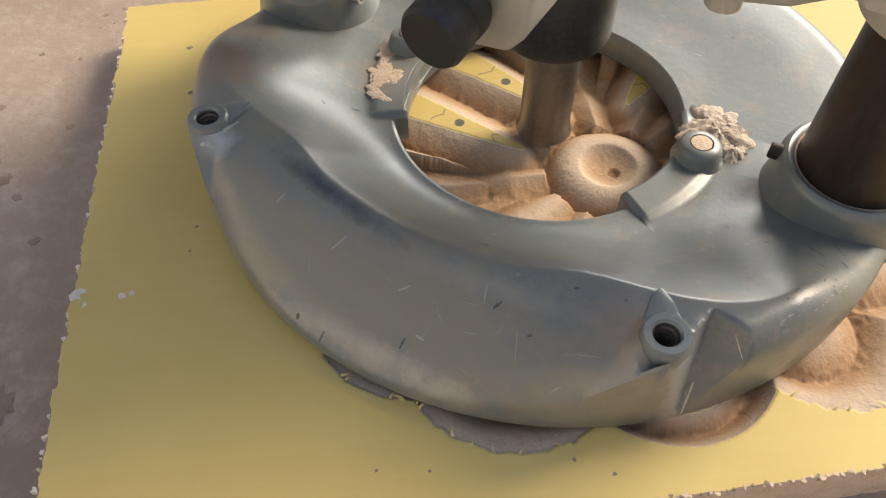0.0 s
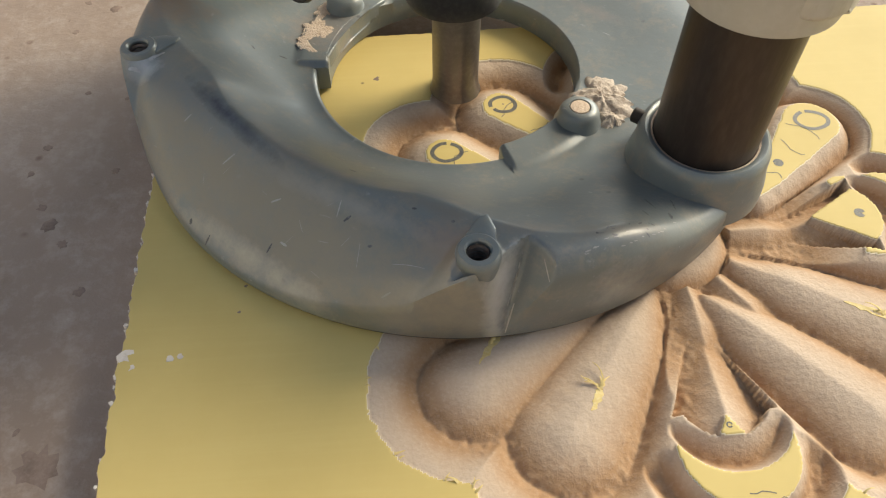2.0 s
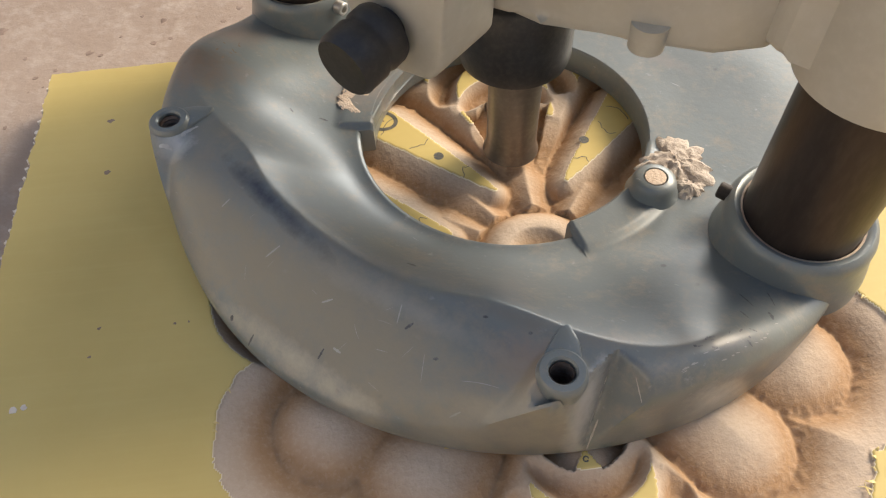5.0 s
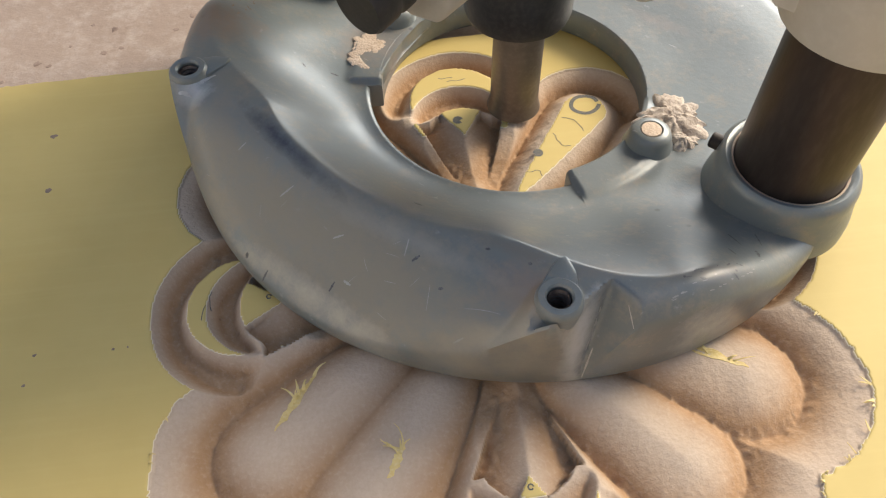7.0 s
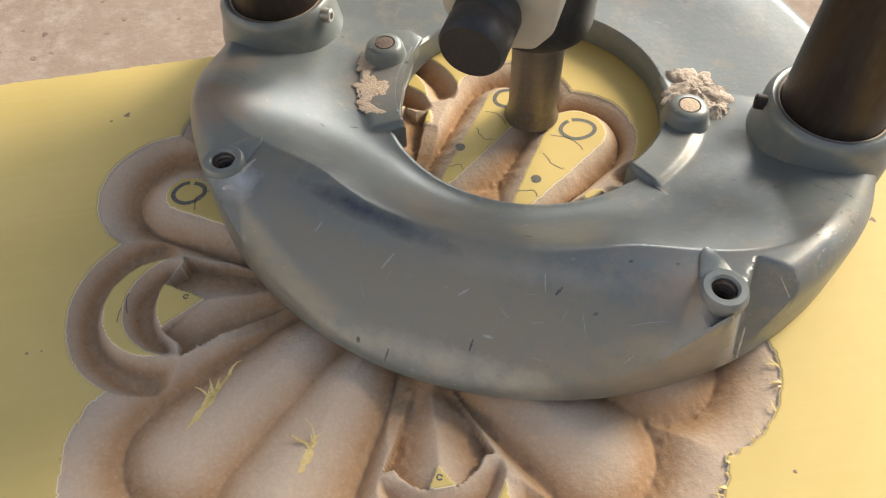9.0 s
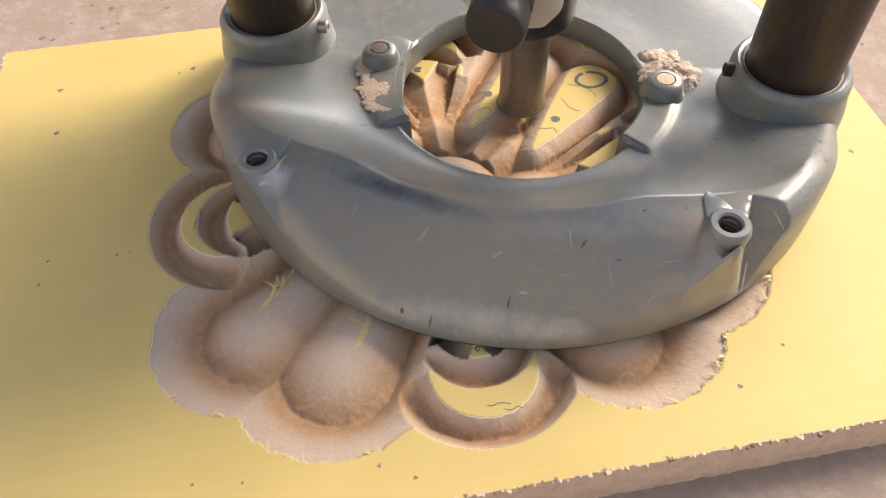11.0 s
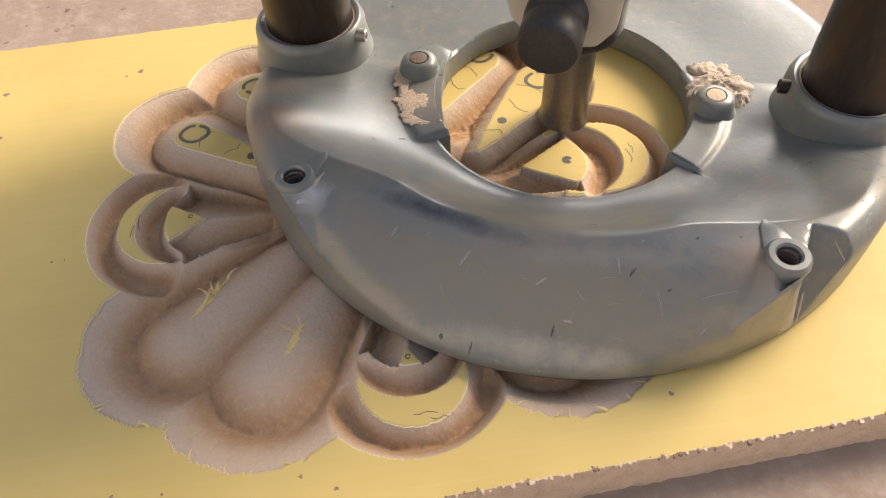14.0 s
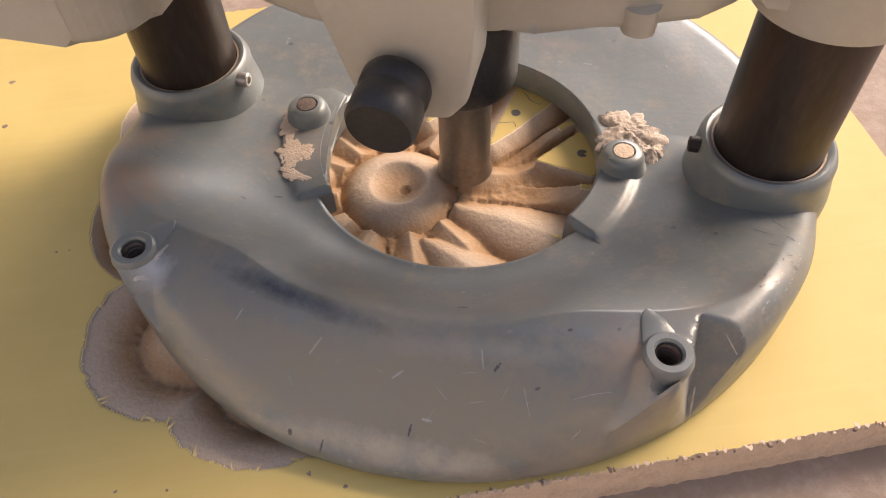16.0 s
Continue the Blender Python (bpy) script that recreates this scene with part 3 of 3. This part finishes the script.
def build_marks(board):
    """Pencil rings, dots and cross lines left from drawing the flower."""
    rng = random.Random(3)
    for k, (tip, end, rb, sc, rs, strip, torn) in enumerate(PETALS):
        if not strip or strip[2] < 3:
            continue
        a, b, hw = strip
        dx, dy = b[0] - a[0], b[1] - a[1]
        q = math.hypot(dx, dy)
        dx, dy = dx / q, dy / q
        mid, m, ring_r = MARKS[k]
        p0, squash = rng.uniform(0, 6.28), rng.uniform(0.9, 1.2)
        ring = [(mid[0] + (ring_r + 0.2 * math.sin(2 * g + p0) + 0.012 * i) * squash * math.cos(g), mid[1] + (ring_r + 0.1 * math.sin(3 * g + p0)) * math.sin(g)) for i, g in enumerate(p0 + k * 6.0 / 30 for k in range(31))]
        part("pencil_ring", stroke(ring, 1.15), PENCIL, board, "grey pencil ring")
        part("pencil_dot", stroke([(m[0] - 0.7 * math.cos(i * math.pi / 8), m[1] - 0.7 * math.sin(i * math.pi / 8)) for i in range(17)], 1.38), PENCIL, board, "grey pencil dot")
        for u in (0.16 + rng.uniform(0, 0.1), 0.58 + rng.uniform(0, 0.1), 0.85 + rng.uniform(-0.06, 0.1)):
            c = (a[0] + dx * q * u, a[1] + dy * q * u)
            w = hw * (0.25 + 0.7 * min(u, 1.0)) * 0.75
            pts = [(c[0] - dy * w * s + dx * 1.2 * math.sin(2.2 * s + u * 9) + rng.uniform(-0.3, 0.3), c[1] + dx * w * s + dy * 1.2 * math.sin(2.2 * s + u * 9) + rng.uniform(-0.3, 0.3)) for s in (-1, -0.7, -0.35, 0, 0.3, 0.65, 1)]
            part("pencil_line", stroke(pts, 0.22), PENCIL, board)
    for ux, uy in BUDS:
        for a, b0, b1 in ((66.5, -2.5, 2.8), (68.0, 1.0, 5.0)):
            pts = [(ux * (a + rng.uniform(-0.5, 0.5)) - uy * b, uy * (a + rng.uniform(-0.5, 0.5)) + ux * b) for b in np.linspace(b0, b1, 5)]
            part("pencil_line", stroke(pts, 0.22), PENCIL, board)

    for n, (cx, cy) in enumerate(HEARTS):
        q = 0.55 if n < 2 else 0.8
        part("pencil_dot", stroke([(cx + q * math.cos(i * 0.7), cy + q * math.sin(i * 0.7)) for i in range(9)], 0.35 if n < 2 else 1.4), PENCIL, board, "grey pencil dot")


def build_slivers(board):
    """Torn shreds of the yellow facing along the ridges and the torn rims."""
    rng = random.Random(9)

    def shred(x, y, ang, length, width, z, lift):
        bm = bmesh.new()
        n, rows = 5, []
        bend = rng.uniform(-0.5, 0.5)
        for i in range(n):
            u = i / (n - 1)
            a = ang + bend * u
            w = width * (1 - 0.8 * u) / 2
            cx, cy = x + length * u * math.cos(a), y + length * u * math.sin(a)
            h = z + lift * math.sin(u * 2.4)
            rows.append([bm.verts.new(((cx - s * w * math.sin(a)) / 1000, (cy + s * w * math.cos(a)) / 1000, (h + d) / 1000)) for s, d in ((-1, 0), (1, 0), (1, 0.12), (-1, 0.12))])
        for p, q in zip(rows, rows[1:]):
            for j in range(4):
                bm.faces.new((p[j], p[(j + 1) % 4], q[(j + 1) % 4], q[j]))
        bm.faces.new(rows[0]), bm.faces.new(rows[-1])
        part("sliver", bm, SLIVER, board)

    def ground(x, y):
        return float(carving(np.array([x]), np.array([y]))[0])

    def patch(x0, y0, x1, y1, width):
        bm = bmesh.new()
        n, rows = 14, []
        q = math.hypot(x1 - x0, y1 - y0)
        nx, ny = -(y1 - y0) / q, (x1 - x0) / q
        for i in range(n + 1):
            u = i / n
            w = width * (0.12 + math.sin(math.pi * u) ** 0.8) * rng.uniform(0.55, 1.15) / 2
            c = rng.uniform(-0.25, 0.25)
            row = []
            for k in (-1, 1):
                x, y = x0 + (x1 - x0) * u + nx * (c + k * w), y0 + (y1 - y0) * u + ny * (c + k * w)
                row.append((x, y, ground(x, y)))
            rows.append([bm.verts.new((x / 1000, y / 1000, (z + d) / 1000)) for d in (0.10, -0.05) for x, y, z in (row if d > 0 else row[::-1])])
        for a, b in zip(rows, rows[1:]):
            for j in range(4):
                bm.faces.new((a[j], a[(j + 1) % 4], b[(j + 1) % 4], b[j]))
        bm.faces.new(rows[0]), bm.faces.new(rows[-1])
        part("torn_patch", bm, SLIVER, board, "torn strip of yellow facing")

    for x0, y0, x1, y1, w, tufts in ((-52.0, -33.5, -43.5, -21.0, 2.0, 8), (-29.5, -46.6, -25.6, -40.2, 1.9, 6), (34.5, -24.0, 50.0, -32.6, 2.2, 4)):
        patch(x0, y0, x1, y1, w)
        for _ in range(tufts):
            u = rng.uniform(0.35, 1.0)
            x, y = x0 + (x1 - x0) * u, y0 + (y1 - y0) * u
            shred(x, y, math.atan2(y1 - y0, x1 - x0) + rng.choice((0.5, 0.9, 1.9, 2.6)) + rng.uniform(-0.2, 0.2), rng.uniform(2.0, 5.5), rng.uniform(0.35, 0.9), ground(x, y) + 0.05, rng.uniform(0.3, 1.1))
    for tip, end, rb, sc, rs, strip, torn in PETALS[:4]:
        base = math.atan2(sc[1], sc[0])
        for _ in range(13):
            a = base + rng.uniform(-1.35, 1.35)
            x, y = sc[0] + (rs + 0.2) * math.cos(a), sc[1] + (rs + 0.2) * math.sin(a)
            if carving(np.array([x + 1.5 * math.cos(a)]), np.array([y + 1.5 * math.sin(a)]))[0] < -0.1:
                continue
            shred(x, y, a + math.pi + rng.uniform(-1.0, 1.0), rng.uniform(0.8, 2.8), rng.uniform(0.3, 0.8), 0.0, rng.uniform(0.0, 0.5))


# ---- the plunge router ----
RIM = 86.5
OPEN = 35.4


def opening(th):
    """Radius of the opening at an angle in degrees, from -180 to 180; the front of it is cut wider."""
    return 38.8 if -140.5 < th < -33.5 else OPEN


def ease(u):
    u = min(1.0, max(0.0, u))
    return u * u * (3 - 2 * u)


def base_height(r, th, x, y):
    """Top of the casting in millimetres: a cove that climbs from the opening to a crest, with a sloping face at the front."""
    side = abs(th + 90)
    lift = 1.0 - ease((side - 58) / 28.0)
    r1 = 65.0 + 15.0 * ease((side - 28) / 32.0)
    u = min(1.0, max(0.0, (r - 39.5) / (r1 - 39.5)))
    crest = 8.2 + 16.8 * (0.55 * u ** 1.7 + 0.45 * ease(u))
    fall = 25.2 - 0.84 * (-y - 63.0)
    k = 1.9
    crest = crest - k * math.log(1.0 + math.exp(min(30.0, (crest - fall) / k)))
    back = 8.6 + 4.5 * ease((r - 44) / 30.0) * (1.0 if y < 0 else max(0.3, 1 - y / 20))
    z = back + (crest - back) * lift
    edge = max(0.0, r - 80.0) / (RIM - 80.0)
    if edge > 0:
        z = z * (1 - 0.2 * edge ** 3.0)
    near = min(math.hypot(x - 52.4, y + 61.5), math.hypot(x + 54.7, y + 60.8))
    if near < 15:
        z = max(z, 25.4 - 1.05 * max(0.0, near - 4.4)) if near > 3.4 or r > 85.0 else 9.0
    pad = max(ease((th + 34) / 2.2) * ease((26 - th) / 14.0), ease((-140.5 - th) / 2.5), ease((th - 158) / 14.0)) if r < 56 else 0.0
    if pad > 0:
        z = max(z, z + pad * (9.75 - 0.05 * max(0.0, r - 42.0) - z) * ease((46.5 - r) / 3.5))
    pit = math.hypot((x - 55.0) / 5.5, (y + 66.0) / 4.0)
    if pit < 1 and r < 85.5:
        z = z - 3.4 * (1 - pit * pit)
    # clamping recess beside the front screw boss
    if x > 45 and y < -35:
        side = ((x - 57.8) * 11.0 + (y + 51.0) * 2.5) / 11.28
        z = min(z, max(1.8, 26.0 + 0.257 * (x - 58.5) + 2.06 * (y + 50.8) + 5.0 * max(0.0, -side)))
    return z


def build_base(router):
    nth, nr = 760, 84
    rows = []
    for j in range(nth):
        th = -180 + 360 * j / nth
        ro = opening(th)
        ct, st = math.cos(radians(th)), math.sin(radians(th))
        col = []
        for r, z in ((ro + 0.2, 0.6), (ro, 1.2), (ro, -1)):
            if z < 0:
                z = base_height(ro + 1.2, th, ro * ct, ro * st) - 0.7
            col.append((r * ct, r * st, z))
        for i in range(nr):
            u = i / (nr - 1)
            r = ro + 0.7 + (RIM - 0.15 - ro - 0.7) * u
            col.append((r * ct, r * st, base_height(r, th, r * ct, r * st)))
        zt = col[-1][2]
        for r, z in ((RIM + 0.1, zt * 0.8), (RIM + 0.15, zt * 0.45), (RIM, 1.6), (RIM - 0.5, 0.9), (RIM - 1.0, 0.6)):
            col.append((r * ct, r * st, z))
        rows.append(col)
    n = len(rows[0])
    verts = [(x / 1000, y / 1000, z / 1000) for col in rows for x, y, z in col]
    faces = [(j * n + i, ((j + 1) % nth) * n + i, ((j + 1) % nth) * n + (i + 1) % n, j * n + (i + 1) % n) for j in range(nth) for i in range(n)]
    ob = mesh_from("base", [verts[i] for i in range(len(verts))], [f[::-1] for f in faces], CASTING, router, "worn grey cast base, dusty with scratches", sharp=45)
    sole = lathe([(RIM - 1.2, 0.05), (RIM - 0.6, 0.3), (RIM - 0.6, 0.75), (41.5, 0.75), (41.0, 0.05)], 96, cap=False)
    part("sole_plate", sole, BLACK, router, "thin black sole plate")
    return ob


def build_router():
    router = tagged(new("plunge_router"), "grey plunge router with two steel columns standing on the board", "power tool")
    build_base(router)
    for s in (-1, 1):
        c = (72.6, 3.6) if s > 0 else (-74.6, 4.0)
        at = pose(c[0] / 1000, c[1] / 1000, 0)
        collar = part("column_collar", lathe([(17.4, 6.0), (17.3, 9.6), (16.9, 12.0), (16.4, 14.2), (16.0, 16.6), (15.9, 19.0), (15.3, 20.6), (14.4, 21.3), (13.6, 21.2), (12.8, 20.4), (12.7, 17.0)], 56, cap=False), CASTING, router, "cast collar round the column", at=at)
        part("dust_ring", lathe([(13.0, 18.0), (12.95, 20.7), (12.5, 20.5), (12.3, 17.0)], 40, cap=False), DUST, collar, "brown dust packed in the gap")
        part("column", lathe([(12.25, 10), (12.25, 90)], 56), STEEL, router, "dark bronzed steel guide column", at=at)
        part("sleeve", lathe([(12.5, 61), (12.6, 58.9), (14.8, 58.5), (15.8, 59.2), (16.1, 60.6), (16.4, 92)], 56, cap=False), HOUSING, router, "beige housing sleeve round the column", at=at)
        part("set_screw", lathe([(1.9, -3), (1.9, 1.0), (1.6, 1.3), (1.0, 1.3), (0.9, 0.2)], 16), HOLE_SHADE_PIN if s > 0 else BRIGHT, router, "small set screw in the collar",
             at=pose(0.0562 if s > 0 else -0.0582, 0.0012, 0.0188, 0, -90 * s, 0))
        # clamp flange with its screw
        if s < 0:
            out = [(-34.2, 11), (-34.9, 4), (-34.2, -6), (-32.0, -13), (-29.0, -20.6), (-34, -23.4), (-39.5, -22.4), (-44.5, -14), (-46.5, -4), (-46.8, 6), (-43.5, 12), (-39, 13)]
            part("clamp_flange", slab(out, 5.0, 9.7, 0.6, 2), CASTING, router, "flat cast flange beside the opening")
        scr = part("clamp_screw", lathe([(6.4, 8.6), (5.7, 10.0), (5.4, 11.6), (5.0, 12.7), (4.2, 13.5), (2.9, 13.7), (2.6, 12.9)], 32), CASTING, router, "rounded screw head", at=pose(0.0407 if s > 0 else -0.0418, 0.0010, 0))
        part("socket", lathe([(2.55, 12.8), (2.5, 13.7), (1.6, 13.8)], 14), DUST if s > 0 else RUST, scr, "screw socket")
        # threaded boss at the front
        bx, by = (52.4, -61.5) if s > 0 else (-54.7, -60.8)
        boss = part("threaded_boss", lathe([(3.3, 12), (4.3, 20), (4.9, 24.4), (4.6, 25.8), (4.1, 26.3), (2.9, 26.3), (2.5, 25.8), (2.45, 19)], 40, cap=False), CASTING, router, "cast boss with a threaded hole", at=pose(bx / 1000, by / 1000, 0))
        th = lathe([(2.5, 10.5)] + [(2.52 if i % 2 else 2.15, 11 + i * 0.6) for i in range(25)], 28, cap=False)
        part("thread", th, RUST, boss, "rusty threaded hole")
        # bottom disc carries the shade of the hole in its near-black colour
        part("hole", lathe([(2.5, 10.0), (2.5, 10.6)], 24), HOLE_SHADE_PIN, boss)
        fin = [(-3.6, 3.4), (3.6, 3.4), (3.0, 7), (0.9, 10.8), (-1.2, 9.0)]
        part("fin", slab([(x * (1 if s > 0 else -1), y) for x, y in fin], 11, 25.6, 0.7, 2), CASTING, boss, at=pose(0, 0, 0, 0, 0, 30 * s))
    # spindle, collet and cutter shank
    part("shank", lathe([(7.4, 0.35), (7.2, 1.0), (6.8, 2.4), (6.6, 4.5), (6.6, 40)], 40), SHANK, router, "brown steel cutter shank", at=pose(0.001, 0.0, 0))
    part("collet_nut", lathe([(6.6, 31.0), (11.6, 30.4), (12.8, 31.2), (13.3, 32.8), (13.3, 50.0), (12.4, 51.2), (11.4, 51.6), (11.4, 70)], 56, cap=False), COLLET, router, "blackened collet nut")
    # bracket of the depth stop with its clamping knob
    br = [(-14.5, 100), (-13.5, 72), (-9.0, 56), (-5, 51.4), (2, 50.2), (8.5, 51.2), (11.8, 55.5), (12.8, 72), (13.6, 100)]
    bm = slab([(x, z) for x, z in br], 0, 16, 1.3, 3)
    part("stop_bracket", bm, HOUSING, router, "beige cast bracket", at=pose(-0.001, -0.025, 0.0035, 90, 0, 0))
    knob = lathe([(3.6, 0), (3.6, 3.0), (5.7, 3.2), (6.1, 4.2), (6.1, 6.6), (5.75, 7.2), (5.75, 8.2), (6.1, 8.8), (6.1, 13.2), (5.5, 14.2), (1.0, 14.5)], 40)
    part("clamp_knob", knob, BLACK, router, "black clamping knob", at=pose(-0.0006, -0.0392, 0.0638, 97, 0, -2))
    # motor housing above
    out = [(-56, -12), (-40, -20), (-24, -27), (-13, -29), (13, -24), (18, -20), (34, -18.5), (48, -13), (55, -6), (56, 12), (44, 30), (24, 42), (-24, 42), (-46, 30), (-58, 12)]
    part("motor_housing", slab(out, 61, 80, 2.2, 3), HOUSING, router, "beige motor housing")
    part("motor_body", lathe([(40, 80), (42, 84), (42, 132), (36, 140)], 64), HOUSING, router, "beige motor body", at=pose(0, 0.004, 0))
    part("side_arm", slab(rounded(50, -9, 90, 26, 9, 5), 63, 88, 1.8, 3), HOUSING, router, "beige housing arm to the column")
    part("side_arm", slab(rounded(-96, -42, -52, 26, 13, 6), 60, 88, 2.4, 4), HOUSING, router, "rounded beige housing arm to the column")
    part("housing_lug", lathe([(2.0, 60.7), (2.8, 60.75), (3.2, 60.9), (3.4, 66)], 28), HOUSING, router, "round lug under the housing", at=pose(0.037, -0.0165, 0))
    build_dust(router)
    return router


def heap(cx, cy, rx, ry, turn, base, high, seed, lumps=0.7):
    """A crumbly heap with a ragged outline on the casting, in millimetres."""
    bm = bmesh.new()
    nr, na = 18, 72
    ca, sa = math.cos(radians(turn)), math.sin(radians(turn))
    rng = np.random.RandomState(seed)
    ph = rng.rand(6) * 6.28
    rows = []
    for i in range(1, nr + 1):
        u, row = i / nr, []
        for k in range(na):
            a = 2 * math.pi * k / na
            q = 1 + 0.16 * math.sin(3 * a + ph[0]) + 0.12 * math.sin(5 * a + ph[1]) + 0.08 * math.sin(9 * a + ph[2]) + 0.06 * math.sin(14 * a + ph[3]) + 0.05 * math.sin(23 * a + ph[4])
            x, y = rx * u * q * math.cos(a), ry * u * q * math.sin(a)
            x, y = cx + x * ca - y * sa, cy + x * sa + y * ca
            n = float(fbm(np.array([x]), np.array([y]), 1.5, seed, 3)[0])
            h = high * (1 - u ** 3) * (1 + lumps * 1.6 * n) - (0.25 if i == nr else 0.0)
            row.append(bm.verts.new((x / 1000, y / 1000, (base + h) / 1000)))
        rows.append(row)
    bm.faces.new(rows[0])
    for a, b in zip(rows, rows[1:]):
        for k in range(na):
            bm.faces.new((a[k], a[(k + 1) % na], b[(k + 1) % na], b[k]))
    return bm


def streak(x0, y0, x1, y1, width, bend=0.0, lift=0.07):
    """A thin mark that follows the casting's surface, in millimetres."""
    bm = bmesh.new()
    n, rows = 12, []
    dx, dy = x1 - x0, y1 - y0
    q = math.hypot(dx, dy)
    for i in range(n + 1):
        u = i / n
        m = bend * math.sin(math.pi * u)
        w = width / 2 * math.sin(math.pi * (0.06 + 0.88 * u)) ** 0.6 * (0.75 + 0.5 * ((i * 7919) % 5) / 5)
        row = []
        for s in (-1, 1):
            x, y = x0 + dx * u - dy / q * (m + s * w), y0 + dy * u + dx / q * (m + s * w)
            row.append(bm.verts.new((x / 1000, y / 1000, (base_height(math.hypot(x, y), math.degrees(math.atan2(y, x)), x, y) + lift) / 1000)))
        rows.append(row)
    for a, b in zip(rows, rows[1:]):
        bm.faces.new((a[0], a[1], b[1], b[0]))
    return bm


def build_dust(router):
    """Wood dust caked on the flanges, and the scratches and smears on the casting."""
    part("caked_dust", heap(41.5, 12.5, 8.2, 8.2, 30, 8.9, 1.7, 3, 0.45), CAKE, router, "caked brown wood dust")
    part("caked_dust", heap(47.5, 6.6, 4.0, 3.4, 10, 8.6, 1.6, 4, 0.5), CAKE, router, "caked brown wood dust")
    part("caked_dust", heap(-40.0, -13.0, 5.4, 5.6, 20, 9.60, 0.24, 5, 0.3), DUST, router, "film of brown wood dust")
    part("caked_dust", heap(-45.0, -3.5, 3.0, 6.5, 8, 9.60, 0.24, 6, 0.3), DUST, router, "film of brown wood dust")
    part("caked_dust", heap(-37.6, -20.4, 5.0, 1.8, -14, 9.60, 0.24, 7, 0.3), DUST, router, "film of brown wood dust")
    rng = random.Random(14)
    for x0, y0, x1, y1, w, b in ((58.2, -53.5, 59.4, -59.5, 0.3, 0.1), (60.4, -58.5, 61.0, -62.0, 0.4, 0), (-49.6, -62.0, -48.6, -57.6, 0.8, 0.3), (-52.4, -66.6, -49.4, -65.2, 0.8, 0.2), (63.0, -53.0, 66.0, -55.0, 0.15, 0)):
        part("worn_edge", streak(x0, y0, x1, y1, w, b), BRIGHT, router)
    for x0, y0, x1, y1, w, b in ((28, -70.5, 30, -74.5, 0.12, 0), (37, -70.8, 44, -68.5, 0.1, 0.2), (19, -66, 20, -69, 0.3, 0), (3, -73, 5, -71.5, 0.4, 0), (38, -76, 39.5, -74.5, 0.3, 0), 
                                 (-14, -72, -12, -69, 0.4, 0), (10, -78, 12, -78, 0.5, 0), (-30, -69, -29, -67, 0.35, 0)):
        part("scratch", streak(x0, y0, x1, y1, w, b), SCUFF, router)
    for x0, y0, x1, y1, w, b in ((70, -20.5, 73.6, -22.5, 0.35, 0.1), (74.4, -15.4, 77, -18.6, 0.35, 0.1), (76.6, -22, 78, -23.4, 0.9, 0.1), (72, -26.4, 74, -27.4, 0.4, 0), (-9, -86, -8.6, -84, 0.5, 0), (12, -56, 14, -55.6, 0.8, 0), (34, -60, 35, -59.6, 0.6, 0),
                                 (43, -58, 43.6, -57.6, 0.7, 0), (-16, -83.6, -15.2, -84.2, 0.9, 0), (22, -69, 23, -67.5, 0.6, 0), (-40, -29, -38, -28, 0.6, 0), (-46, -33, -44.5, -33.4, 0.5, 0), (8, -81, 8.2, -79, 0.5, 0), (30, -70.4, 31, -70, 0.5, 0)):
        part("dark_nick", streak(x0, y0, x1, y1, w, b), SMEAR, router)

    # fine scratches over the sloping front
    for _ in range(14):
        x, y = rng.uniform(-46, 48), -rng.uniform(66, 80)
        if math.hypot(x, y) > 84:
            continue
        a, q = radians(rng.choice((60, 75, 110, 15, -20)) + rng.uniform(-20, 20)), rng.uniform(0.8, 3.6)
        if math.hypot(x + q * math.cos(a), y + q * math.sin(a)) < 84.5:
            part("scratch", streak(x, y, x + q * math.cos(a), y + q * math.sin(a), rng.uniform(0.05, 0.12), rng.uniform(-0.1, 0.1)), SCUFF, router)
    for _ in range(26):
        u = rng.random()
        x, y = 80.5 - 11 * u + rng.gauss(0, 0.9), -25 - 24 * u + rng.gauss(0, 0.9)
        if math.hypot(x, y) < 84.5:
            q = rng.uniform(0.4, 1.5)
            part("worn_edge", streak(x, y, x - 0.5 * q, y - 0.85 * q, rng.uniform(0.1, 0.3)), SCUFF, router)


    # scuffs gathered along the crest beside the bosses, and dirt on the shoulder
    for cx, cy, sx, sy, turn, count in ((73, -36, 7, 1.6, 55, 12), (-68, -34, 4, 6, -20, 8)):
        for _ in range(count):
            u, v = rng.gauss(0, sx * 0.6), rng.gauss(0, sy * 0.6)
            ca, sa = math.cos(radians(turn)), math.sin(radians(turn))
            x, y = cx + u * ca - v * sa, cy + u * sa + v * ca
            if not 42 < math.hypot(x, y) < 84:
                continue
            a = radians(turn + rng.uniform(-60, 60))
            q = rng.uniform(0.5, 1.8)
            part("dark_nick", streak(x, y, x + q * math.cos(a), y + q * math.sin(a), rng.uniform(0.2, 0.55), 0), SMEAR if cx > -30 else STAIN, router)


def motions():
    walk(ROUTER, [(t, pose(x, y, 0.0, 0, 0, turn)) for t, x, y, turn in SLIDES])


build_unseen_shed()
build_table()
build_board()
ROUTER = build_router()
motions()
